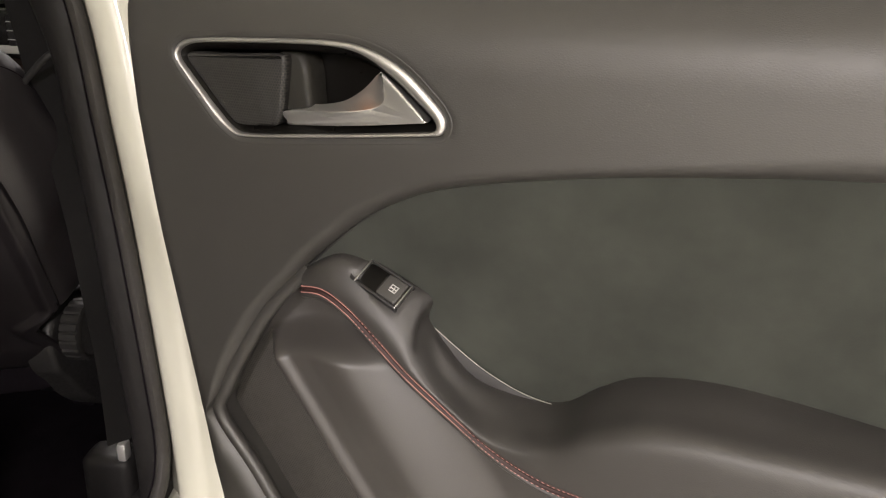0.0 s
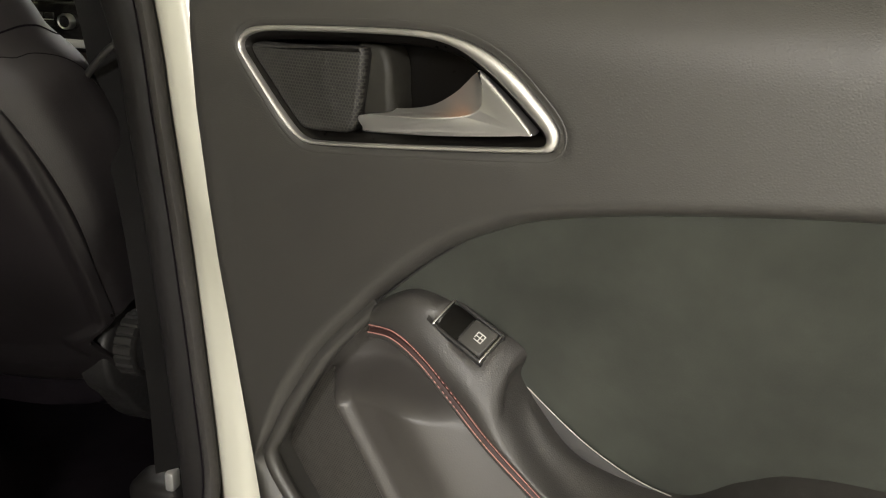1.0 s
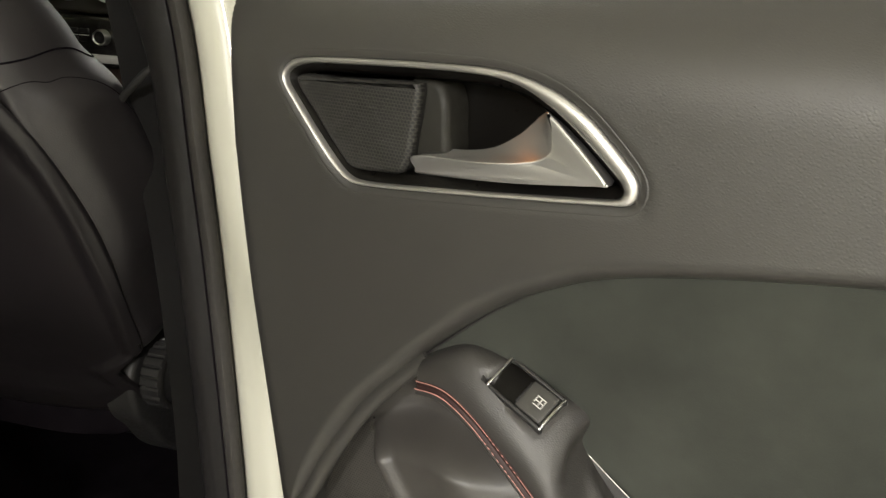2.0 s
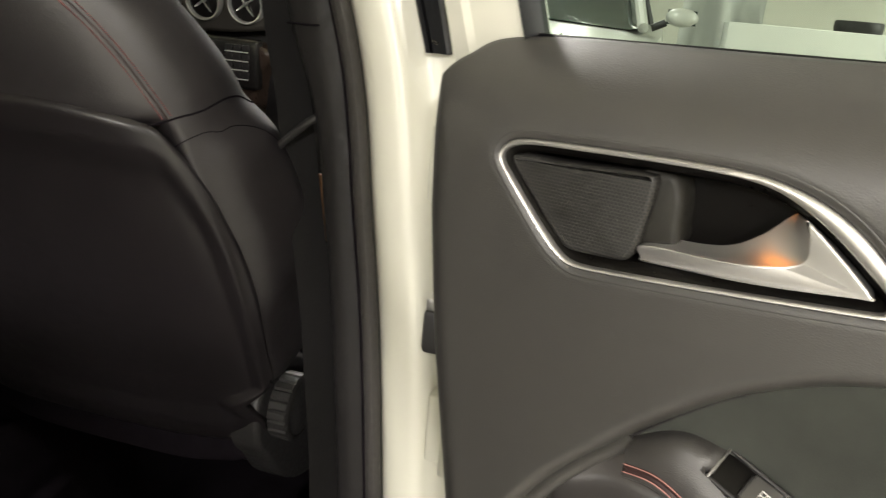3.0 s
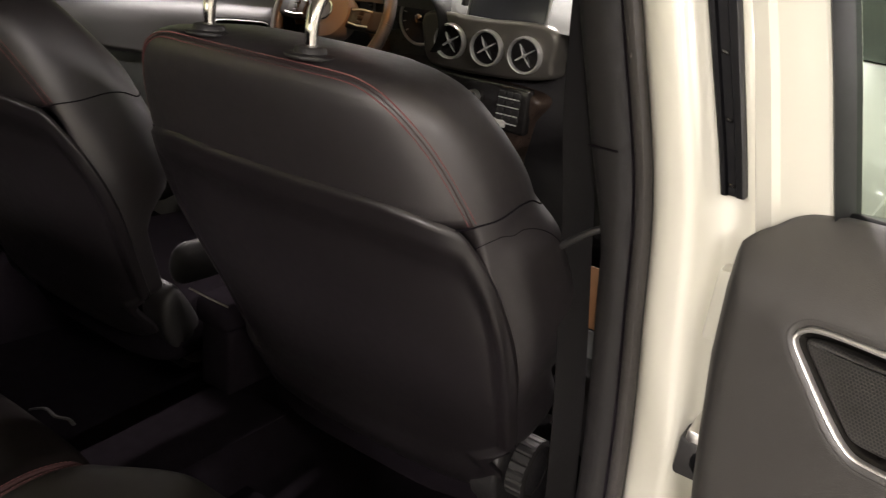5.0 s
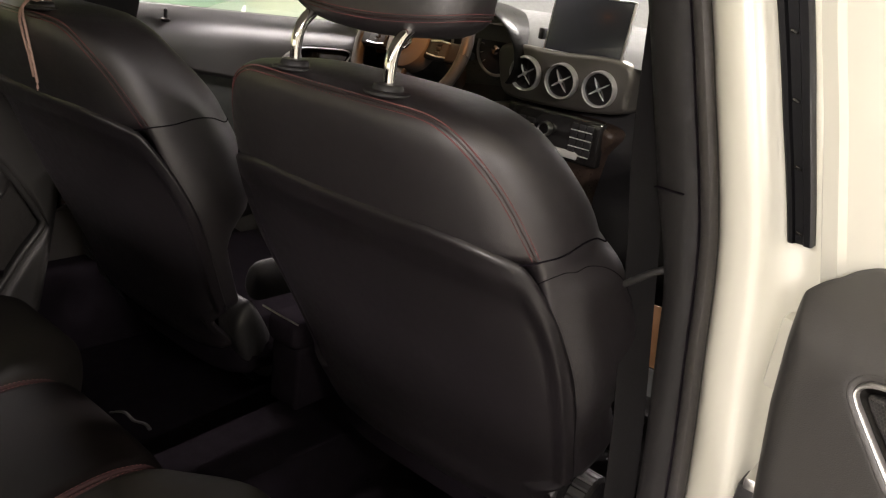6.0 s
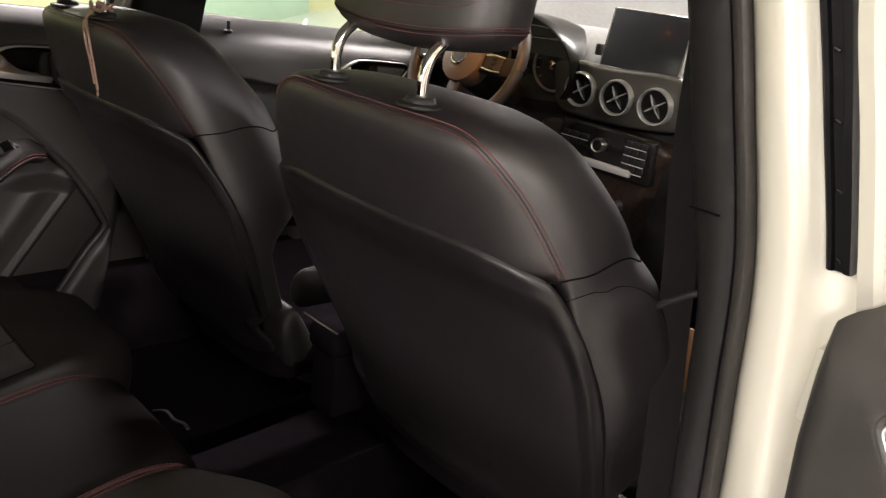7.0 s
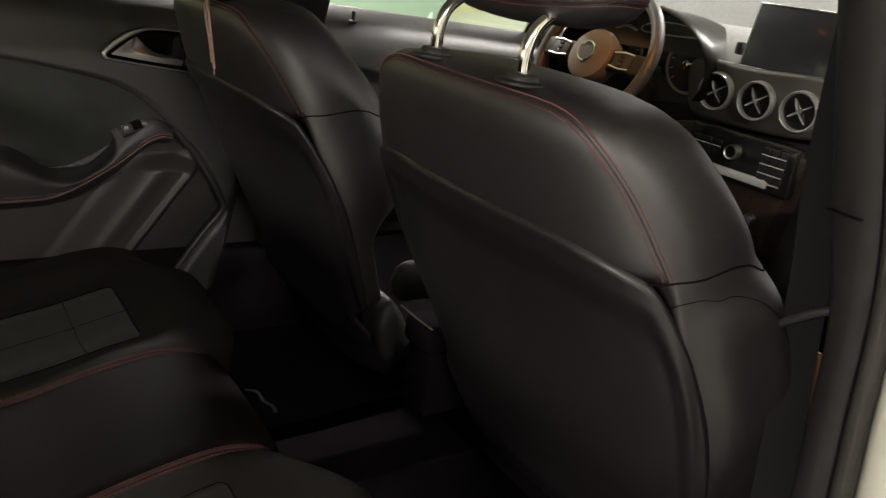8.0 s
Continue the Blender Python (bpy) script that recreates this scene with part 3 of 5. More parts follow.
    part("handle_frame", loft([rim_at(outer + (inner - outer) * k, w) for k, w in ((0, -0.009), (0, -0.0010), (0.08, 0.0002), (0.40, 0.0014), (0.80, 0.0010), (1.0, -0.0004), (1.10, -0.0025), (1.18, -0.006))], True), FRAME_SILVER, door, "satin silver handle frame", 50)
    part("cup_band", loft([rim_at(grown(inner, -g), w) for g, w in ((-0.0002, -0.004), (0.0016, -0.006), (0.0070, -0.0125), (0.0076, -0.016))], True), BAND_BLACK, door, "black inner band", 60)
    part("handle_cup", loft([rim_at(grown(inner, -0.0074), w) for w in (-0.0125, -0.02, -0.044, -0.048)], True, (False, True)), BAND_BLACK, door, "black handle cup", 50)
    grille = curve([(0.010, 1.012), (0.055, 1.0155), (0.119, 1.0195), (0.1285, 1.017), (0.1285, 1.005), (0.125, 0.979), (0.122, 0.964), (0.115, 0.952), (0.097, 0.9495), (0.069, 0.9485), (0.057, 0.9565), (0.033, 0.982)], 90, True)
    part("tweeter_grille", slab(grille, -0.0060, -0.0130, 0.0045, to=lambda a, b, d: D(a, d, b)), PERF, door, "finely punched tweeter grille")
    part("grille_block", slab(inset(grille[::-1], 0.0004), -0.0126, -0.046, 0.0005, to=lambda a, b, d: D(a, d, b)), CUP, door)
    fin = [(0.112, 0.968), (0.112, 1.017), (0.128, 1.022), (0.140, 1.019), (0.146, 1.006), (0.1475, 0.988), (0.146, 0.968)]
    part("cup_fin", slab(curve(fin, 50, True), -0.017, -0.046, 0.006, to=lambda a, b, d: D(a, d, b)), FIN, door)
    lever = [(0.126, 0.967), (0.172, 0.972), (0.204, 0.976), (0.226, 0.9805), (0.2355, 0.987), (0.2350, 0.997), (0.2305, 1.0105), (0.2335, 1.0095), (0.249, 0.998), (0.264, 0.986), (0.2765, 0.975), (0.274, 0.972),
             (0.226, 0.965), (0.181, 0.959), (0.129, 0.953), (0.1245, 0.957)]
    rear = [(0.124, 0.970), (0.160, 0.975), (0.186, 0.981), (0.202, 0.991), (0.211, 1.000), (0.216, 1.006), (0.222, 1.0105), (0.229, 1.0105), (0.246, 1.000), (0.262, 0.988), (0.273, 0.977), (0.271, 0.974),
            (0.226, 0.968), (0.181, 0.963), (0.131, 0.957), (0.125, 0.960)]
    def lever_w(u, z):
        """The lever's face: its tip leans up to the light, its bar hangs down a little."""
        return 0.0015 - 0.009 * sm(0.20, 0.128, u) - 0.20 * (z - 0.970) * sm(0.195, 0.240, u) + 0.46 * (z - 0.966) * sm(0.235, 0.185, u)

    o, r = curve(lever, 112, True), curve(rear, 112, True)
    rows_l = []
    for k, sag in ((1.0, 0.0), (0.75, 0.0012), (0.5, 0.0018), (0.25, 0.0014), (0.08, 0.0004)):
        rows_l.append([D(p[0] + (q[0] - p[0]) * k, lever_w(*p) - 0.0016 - 0.021 * k, p[1] + (q[1] - p[1]) * k - sag) for p, q in zip(o, r)])
    rows_l.append([D(p[0], lever_w(*p) - 0.0010, p[1]) for p in o])
    rows_l.append([D(p[0], lever_w(*p) - 0.0003, p[1]) for p in grown(o, -0.0005)])
    rows_l.append([D(p[0], lever_w(*p), p[1]) for p in grown(o, -0.0014)])
    part("lever", loft(rows_l, True, (True, True)), LEVER_SILVER, door, "satin silver door lever", 30)
    part("cup_light", tube([D(0.192, -0.030, 1.0226), D(0.216, -0.030, 1.0216)], 0.0009, 6), AMBER, door, "small amber courtesy light")

    # window opening: painted frame, seals and glass
    lean = 0.30

    def F(u, w, z):
        return D(u, w + lean * (z - 1.10), z)

    frame_line = [(-0.094, 1.05), (-0.111, 1.20), (-0.129, 1.34), (-0.105, 1.44), (0.05, 1.47), (0.35, 1.475), (0.62, 1.44), (0.78, 1.34), (0.87, 1.18), (0.90, 1.06)]
    fl = curve(frame_line, 120)
    inn = curve([(-0.018, 1.06), (-0.0415, 1.20), (-0.063, 1.33), (-0.045, 1.395), (0.07, 1.425), (0.35, 1.43), (0.60, 1.40), (0.74, 1.31), (0.82, 1.18), (0.85, 1.06)], 120)
    prof = ((0.0, -0.078), (0.01, -0.062), (0.06, -0.057), (0.28, -0.056), (0.36, -0.061), (0.90, -0.068), (0.97, -0.071), (1.0, -0.080), (1.0, -0.115), (0.0, -0.125))
    rings = [[F(*(p[0] + (q[0] - p[0]) * k, w, p[1] + (q[1] - p[1]) * k)) for k, w in prof] for p, q in zip(fl, inn)]
    part("window_frame", loft(rings, True, (True, True)), PAINT, door, "white painted window frame", 30)
    # black strip drawn as the shadow in the gap between frame and pillar
    part("gap_shade", tube([F(p[0] - 0.0025, -0.074, p[1]) for p in fl[:52]], 0.0034, 8), BLACK_RUBBER, door, "thin black strip for the shade in the gap")
    inn2 = [(p[0] + (0.007 if p[0] < 0.3 else -0.007), p[1] - (0.007 if p[1] > 1.39 else 0)) for p in inn]
    rings = [[F(p[0] - 0.002, -0.068, p[1]), F(0.5 * (p[0] + q[0]), -0.060, 0.5 * (p[1] + q[1])), F(*(q[0], -0.078, q[1])), F(*(q[0], -0.10, q[1])), F(p[0] - 0.002, -0.10, p[1])] for p, q in zip(inn, inn2)]
    part("frame_seal", loft(rings, True, (True, True)), BLACK_RUBBER, door, "dark rubber window seal")
    sill = [(-0.03, 1.100), (0.3, 1.108), (0.6, 1.116), (0.88, 1.124)]
    part("belt_seal", loft([[D(u, w, z + dz) for u, z in curve(sill, 30)] for w, dz in ((-0.080, -0.060), (-0.074, -0.008), (-0.0765, 0.0010), (-0.081, 0.0045), (-0.088, 0.0042), (-0.092, -0.06))]), BLACK_RUBBER, door, "black window sill seal", 60)
    gl = curve([(-0.022, 1.05), (-0.066, 1.33), (0.07, 1.42), (0.35, 1.43), (0.60, 1.40), (0.74, 1.31), (0.84, 1.05)], 60)
    mid_u = 0.35
    rows_g = [[F(mid_u + (p[0] - mid_u) * k, -0.090, 1.05 + (p[1] - 1.05) * (0.2 + 0.8 * k)) for p in gl] for k in (1.0, 0.66, 0.33, 0.02)]
    pane_ob = part("pane", loft(rows_g), GLASS, door, "clear tinted window glass")
    pane_ob.visible_shadow = False
    return door


car = thing("car", (0, 0, 0), "white hatchback with its rear door open", "car")
DOOR_AT = Matrix(((0.9406, 0.3396, 0, 0.993), (-0.3396, 0.9406, 0, 0.002), (0, 0, 1, DOOR_FOOT), (0, 0, 0, 1)))
rear_right = car_door(DOOR_AT, "open rear car door with black trim, suede insert and silver handle")
glow_spot = bpy.data.lights.new("courtesy_light", "SPOT")
glow_spot.energy, glow_spot.color, glow_spot.spot_size, glow_spot.spot_blend, glow_spot.shadow_soft_size = 0.017, (1.0, 0.32, 0.06), radians(76), 1.0, 0.012
glow_ob = new("courtesy_light", glow_spot)
glow_ob.matrix_basis = DOOR_AT @ look(D(0.205, -0.020, 1.0150), D(0.211, -0.008, 0.977))
left_at = Matrix(((0, -1, 0, -0.70), (-1, 0, 0, 0.115), (0, 0, 1, DOOR_FOOT), (0, 0, 0, 1)))
car_copy = copy_thing(rear_right, left_at)
tagged(car_copy, "closed rear car door across the cabin, dark trim")
tagged(copy_thing(rear_right, Matrix.Translation((0, 0.935, 0)) @ left_at), "closed front car door beside the driver seat, pale upper edge")
right_front = Matrix.Translation((0.735, 0.27, 0)) @ Matrix.Rotation(radians(2.2), 4, "Z") @ Matrix(((0, 1, 0, 0), (-1, 0, 0, 0.92), (0, 0, 1, DOOR_FOOT), (0, 0, 0, 1)))
tagged(copy_thing(rear_right, right_front), "closed front car door beside the passenger seat, dark trim")

# hinges, check strap and cable sleeve between pillar and door
hinge = thing("door_hinge", (0.915, 0.125, 0.62), "white painted door hinges with strap", "hinge")
for z, h, dx in ((0.055, 0.085, 0.034), (0.350, 0.080, 0.013)):
    part("hinge_leaf", block((0.030, 0.030, h), (dx - 0.010, 0.012, z), 0.005), PAINT, hinge)
    part("hinge_arm", block((0.014, 0.050, h * 0.7), (dx + 0.014, -0.010, z - 0.008), 0.004), PAINT, hinge)
    part("hinge_pin", tube([(dx + 0.002, -0.010, z - h * 0.55), (dx + 0.002, -0.010, z + h * 0.55)], 0.0075, 12), PAINT, hinge)
part("check_strap", block((0.016, 0.070, 0.014), (0.014, 0.0, 0.215), 0.003), SATIN, hinge, "steel check strap")
sleeve = thing("cable_sleeve", (0.932, 0.128, 0.790), "dark grey cable sleeve between pillar and door", "sleeve")
part("collar", block((0.036, 0.040, 0.050), (-0.004, 0.012, 0.0), 0.006), GREY_PLASTIC, sleeve, "square grey collar")
part("bellows", tube(curve([(0.006, 0.004, 0.0), (0.020, -0.018, 0.002), (0.040, -0.034, 0.0), (0.062, -0.038, -0.004)], 28), [0.014 + 0.003 * (k % 2) for k in range(28)], 12), BLACK_RUBBER, sleeve)

# tan plate with a pale foot, added to colour the gap between belt and pillar
card = thing("tan_plate", (0.713, 0.320, 0.800), "small tan plate between belt and pillar", "card")
part("card", block((0.060, 0.004, 0.092), (0, 0, 0.046), 0.0015), TAN, card)
part("pale_foot", block((0.045, 0.003, 0.050), (0.006, 0.001, -0.028), 0.001), PALE_PAD, card, "pale grey lower band")


# ---- seats ----
REAR = [(0.004, 0.000), (0.010, 0.022), (0.034, 0.038), (0.08, 0.043), (0.15, 0.046), (0.30, 0.045), (0.45, 0.034), (0.60, 0.022), (0.75, -0.004), (0.84, -0.030)]
WIDTH = [(0.004, 0.150), (0.010, 0.190), (0.034, 0.236), (0.08, 0.266), (0.15, 0.290), (0.22, 0.304), (0.30, 0.314), (0.40, 0.316), (0.60, 0.306), (0.75, 0.280), (0.84, 0.255)]
TILT_Y, TILT_Z = 0.375, 0.927


def along(table, s):
    p = curve(table, 200)
    return float(np.interp(s, p[:, 0], p[:, 1]))


REAR_S = {k: along(REAR, k / 200) for k in range(-4, 180)}
WIDTH_S = {k: along(WIDTH, k / 200) for k in range(-4, 180)}


def lookup(table, s):
    x = s * 200
    k = max(-4, min(178, math.floor(x)))
    return table[k] + (table[k + 1] - table[k]) * (x - k)


def place(x, s, r):
    """Seat place: across, down along the back, out to the rear; from the middle between the headrest posts."""
    s = s - 0.405 * r * max(0.0, 1 - max(0.0, s) / 0.36) ** 2
    return Vector((x, TILT_Y * s - TILT_Z * r, 1.15 - TILT_Z * s - TILT_Y * r))


# how far the side bolsters swell, where along the back they end, and which side faces the other seat
BOLSTER = {"swell": 1.0, "end": (0.50, 0.62), "inner": 1}


def back_point(phi, s, out=0.0):
    """A place on the backrest: phi 0 at the rear's middle, quarter turns at the flanks."""
    fade = 1 - 0.9 * sm(BOLSTER["end"][0], BOLSTER["end"][1], s)
    hw, r0, rc = lookup(WIDTH_S, s) + out, lookup(REAR_S, s) + out, -0.060
    c, k = math.cos(phi), math.sin(phi)
    if k * BOLSTER["inner"] > 0:
        hw -= 0.042 * sm(0.30, 0.60, s)
    x = hw * math.copysign(abs(k) ** 0.74, k)
    # the bolster swells below the shoulder seam
    x += math.copysign(0.028 * BOLSTER["swell"] * fade * sm(1.30, 1.75, abs(phi)) * sm(3.0, 2.2, abs(phi)) * (sm(0.200, 0.262, s) + 0.6 * sm(0.25, 0.36, s) - 2.4 * sm(0.40, 0.60, s)), k)
    if c >= 0:
        r = rc + (r0 - rc) * c**0.62
    else:
        r = rc - (0.075 + 0.055 * sm(0.5, 0.9, abs(x) / hw) * sm(0.0, 0.2, s) + 0.02 * sm(0.1, 0.5, s)) * fade * abs(c) ** 0.5
    return place(x, s, r)


def back_normal(phi, s):
    a = back_point(phi + 0.02, s) - back_point(phi - 0.02, s)
    b = back_point(phi, s + 0.004) - back_point(phi, s - 0.004)
    n = a.cross(b).normalized()
    return n if n.dot(back_point(phi, s) - place(0, s, -0.06)) > 0 else -n


def on_back(path, n, out=0.0):
    """A line over the backrest through rows of (phi, s), with its normals."""
    pts = curve(path, n)
    return [back_point(p, s) + back_normal(p, s) * out for p, s in pts], [back_normal(p, s) for p, s in pts]


SHELL_RIM = np.array(curve([(0.0, 0.148), (0.45, 0.1485), (0.72, 0.158), (0.90, 0.1675), (1.02, 0.1755), (1.10, 0.184), (1.18, 0.2055), (1.27, 0.246), (1.335, 0.290), (1.395, 0.370), (1.425, 0.46), (1.435, 0.52)], 700))


def front_seat(x, y, knob, label, swell, end):
    """A front seat; knob: the side (+1 right, -1 left) of its recliner wheel; swell, end: of its bolsters."""
    BOLSTER.update(swell=swell, end=end, inner=-knob)
    seat = thing("front_seat", (x, y, 0), label, "car seat", "front seats")
    phis = np.linspace(-math.pi, math.pi, 180, endpoint=False)
    levels = [0.004, 0.0055, 0.008, 0.011, 0.016, 0.024, 0.035, 0.05, 0.065, 0.08, 0.10, 0.12, 0.135, 0.15, 0.165, 0.175, 0.185, 0.195, 0.205, 0.215, 0.225, 0.235, 0.245, 0.255, 0.265, 0.28, 0.30, 0.33, 0.36, 0.40, 0.43, 0.46, 0.50, 0.54, 0.58, 0.598, 0.612, 0.622, 0.628, 0.631]
    rings = []
    for s in levels:
        ring = [back_point(p, s, -0.035 * sm(0.166, 0.21, s) * sm(1.27, 1.12, abs(p)) - 0.045 * (max(0.0, s - 0.585) / 0.046) ** 3) for p in phis]
        rings.append(ring)
    top = [sum((v for v in rings[0]), Vector()) / len(phis)]
    caps = []
    for f, h in ((0.25, 0.006), (0.5, 0.0055), (0.75, 0.004), (0.92, 0.0015)):
        caps.append([top[0].lerp(v, f) + Vector((0, 0, h)) for v in rings[0]])
    part("backrest", loft(caps + rings, True, (True, True)), LEATHER, seat, "black leather backrest with red seams", 60)

    # hard shell over the rear: a proud border round a softly sunk field
    rim = np.vstack([[(-p, v) for p, v in SHELL_RIM[::-1]], SHELL_RIM])
    top_of = lambda p: float(np.interp(abs(p), SHELL_RIM[:, 0], SHELL_RIM[:, 1]))
    half = float(SHELL_RIM[-1, 0])
    turns = np.sin(np.linspace(-math.pi / 2, math.pi / 2, 110)) * half
    rows = []
    for v in np.r_[0.0, 0.0015, 0.004, 0.007, 0.012, 0.020, 0.03, 0.045, np.linspace(0.065, 0.74, 16), np.linspace(0.755, 0.93, 26), 0.96, 0.98, 0.992, 1.0, 1.001]:
        row = []
        for p0 in turns:
            foot = 0.728 - 0.022 * (p0 / half) ** 4
            s = top_of(p0) + (foot - top_of(p0)) * min(v, 1.0)
            reach = half - 0.36 * sm(0.598, 0.628, s) + 0.20 * sm(0.628, 0.692, s)
            p = p0 * reach / half
            q, n = back_point(p, s), back_normal(p, s)
            d = min(float(np.min(np.hypot((rim[:, 0] - p) * 0.30, rim[:, 1] - s))), (reach - abs(p)) * 0.30 + (0.0 if s > 0.49 else 1.0), foot - s)
            out = 0.0078 * math.sqrt(max(0.0, min(1.0, d / 0.0065))) - 0.002
            out -= 0.013 * sm(0.038, 0.038 + 0.030 + 0.022 * sm(0.25, 0.45, s), d) * sm(0.0, 0.14, foot - s)
            row.append(q + n * (out if v <= 1.0 else -0.03))
        rows.append(row)
    part("back_shell", loft(rows), SHELL, seat, "smooth black plastic back shell", 60)

    # seams of the cover
    for sign in (-1, 1):
        groove, _ = on_back([(sign * 1.06, 0.1795), (sign * 1.20, 0.179), (sign * 1.306, 0.178), (sign * 1.43, 0.180), (sign * 1.58, 0.185), (sign * 1.75, 0.198), (sign * 1.95, 0.2205), (sign * 2.2, 0.228)], 40, 0.0002)
        part("flank_seam", tube(groove, 0.0012, 6), CARPET, seat, "dark seam")
        if sign > 0 and x < 0:
            continue
        fold, _ = on_back([(sign * 1.19, 0.207), (sign * 1.25, 0.2045), (sign * 1.38, 0.203), (sign * 1.507, 0.2065), (sign * 1.615, 0.222), (sign * 1.72, 0.242), (sign * 1.80, 0.275), (sign * 1.85, 0.32)], 60, 0.0002)
        part("flank_fold", tube(fold, 0.00055, 6), CARPET, seat)
    half_path = [(0.35, 0.0140), (0.62, 0.0155), (0.78, 0.0195), (0.89, 0.031), (0.985, 0.055), (1.07, 0.085), (1.135, 0.117), (1.18, 0.147), (1.225, 0.177)]
    path = [(-p, v) for p, v in half_path[::-1]] + [(0, 0.0138)] + half_path
    line, nor = on_back(path, 240, 0.0)
    part("piping", tube(line, 0.0010, 6), DARK_THREAD, seat, "dark red piping along the top")
    tang = np.gradient(np.array([tuple(v) for v in line]), axis=0)
    bm = None
    for off in (-0.0045, 0.0045):
        moved = []
        for v, n, t in zip(line, nor, tang):
            c = Vector(t).normalized().cross(n)
            moved.append(v + c * off + n * 0.0004)
        bm = stitch_row(moved, nor, 0.0030, 0.0036, 0.00085, bm, slant=0.0009 if off > 0 else -0.0009)
    part("stitching", bm, THREAD, seat, "double row of red stitches")

    # headrest on two bent posts
    head = part("headrest", headrest(), LEATHER, seat, "black leather headrest with red seams", 60)
    for path, off in ((HEAD_SEAM, 0.0), (HEAD_SEAM, 0.008), (HEAD_U, 0.0), (HEAD_U, 0.008)):
        pts = [head_point(a, h + off) for a, h in curve(path, 120)]
        nors = [(p - Vector((0, 0.074, p.z))).normalized() for p in pts]
        part("stitching", stitch_row([p + n * 0.0006 for p, n in zip(pts, nors)], nors, 0.0036, 0.0030, 0.00060), THREAD, head, "red stitches")
    pts = [head_point(a, h + 0.004) for a, h in curve(HEAD_SEAM, 120)]
    part("piping", tube(pts, 0.0014, 6), DARK_THREAD, head)
    for sx in (-0.084, 0.084):
        bar = curve([(sx, 0.006, 1.13), (sx, 0.004, 1.165), (sx, 0.005, 1.184), (sx, 0.013, 1.204), (sx, 0.034, 1.222), (sx, 0.062, 1.238)], 30)
        part("post", tube(bar, 0.0076, 18), CHROME, seat, "bent chrome headrest post")
        disc = lathe([(0.0, 0.0), (0.0265, 0.0), (0.0292, 0.0022), (0.0290, 0.0046), (0.0260, 0.0060), (0.0190, 0.0064), (0.0182, 0.0110), (0.0160, 0.0132), (0.0100, 0.0138), (0.0, 0.0138)], 40, "z", (sx, 0.004, 1.1435))
        part("post_sleeve", disc, PLASTIC, seat, "round black post sleeve")

    # recliner wheel on one flank, smooth cover on the other
    kx = 0.326 * knob
    wheel = []
    for h, r in ((-0.030, 0.040), (-0.027, 0.0465), (0.000, 0.0465), (0.003, 0.0435)):
        ring = []
        for k in range(100):
            rr = r + (0.0 if k % 5 == 0 or r < 0.045 else 0.0028)
            a = 2 * math.pi * k / 100
            ring.append((kx + knob * h, 0.305 + rr * math.cos(a), 0.545 + rr * math.sin(a)))
        wheel.append(ring)
    part("recliner_wheel", loft(wheel, True, (True, True)), GREY_PLASTIC, seat, "ribbed grey recliner wheel", 30)
    face = lathe([(0.0445, 0.0025), (0.041, 0.0045), (0.034, -0.002), (0.012, -0.006), (0.0, -0.006)], 48, "x", (0, 0.305, 0.545))
    for v in face.verts:
        v.co.x = kx + knob * v.co.x
    part("wheel_face", face, CUP, seat, "black dished face")
    o = curve([(0.345, 0.600), (0.308, 0.588), (0.274, 0.566), (0.262, 0.535), (0.272, 0.484), (0.302, 0.446), (0.339, 0.395), (0.408, 0.345), (0.50, 0.325), (0.60, 0.34), (0.63, 0.44), (0.52, 0.51), (0.41, 0.575)], 90, True)
    part("side_cover", slab(o, knob * 0.281, knob * 0.236, 0.009, to=lambda a, b, d: Vector((d, a, b))), GREY_PLASTIC, seat, "moulded grey side cover of the seat")
    if x < 0:
        pad = curve([(0.323, 0.600), (0.298, 0.577), (0.291, 0.537), (0.308, 0.478), (0.350, 0.422), (0.390, 0.396), (0.409, 0.428), (0.384, 0.504), (0.351, 0.567)], 50, True)
        part("recliner_cover", loft([[(-knob * d, 0.345 + (q[0] - 0.345) * k, 0.500 + (q[1] - 0.500) * k) for q in pad] for d, k in ((0.190, 1.0), (0.236, 1.0), (0.245, 0.98), (0.251, 0.93), (0.256, 0.83), (0.259, 0.65), (0.2605, 0.40), (0.261, 0.12))], True, (True, True)), PLASTIC, seat, "smooth dark grey oval recliner cover")

    # cushion and base
    ring_c = []
    for yy, zt, hw in ((0.30, 0.49, 0.20), (0.31, 0.52, 0.24), (0.33, 0.54, 0.26), (0.40, 0.545, 0.265), (0.60, 0.565, 0.265), (0.70, 0.565, 0.255), (0.735, 0.54, 0.23), (0.74, 0.50, 0.20)):
        ring_c.append([(hw * math.copysign(abs(math.cos(a)) ** 0.5, math.cos(a)), yy, 0.46 + (zt - 0.46 if math.sin(a) > 0 else 0.05) * math.copysign(abs(math.sin(a)) ** 0.5, math.sin(a))) for a in np.linspace(0, 2 * math.pi, 40, endpoint=False)])
    part("cushion", loft(ring_c, True, (True, True)), CARPET, seat, "black leather seat cushion")
    for sx in (-0.236, 0.236):
        part("side_bolster", loft([[(sx + 0.017 * k * math.cos(a), yy, 0.636 + 0.046 * k * math.sin(a) - 0.03 * (yy - 0.33)) for a in np.linspace(0, 2 * math.pi, 24, endpoint=False)] for yy, k in ((0.322, 0.10), (0.325, 0.42), (0.332, 0.72), (0.345, 0.93), (0.36, 1.0), (0.50, 1.0), (0.66, 0.96), (0.70, 0.75), (0.715, 0.2))], True, (True, True)), TRIM_PLASTIC, seat, "black leather side bolster of the cushion", 60)
    part("crossbar", tube([(-0.24, 0.36, 0.405), (0.24, 0.36, 0.405)], 0.012, 10), BLACK_RUBBER, seat)
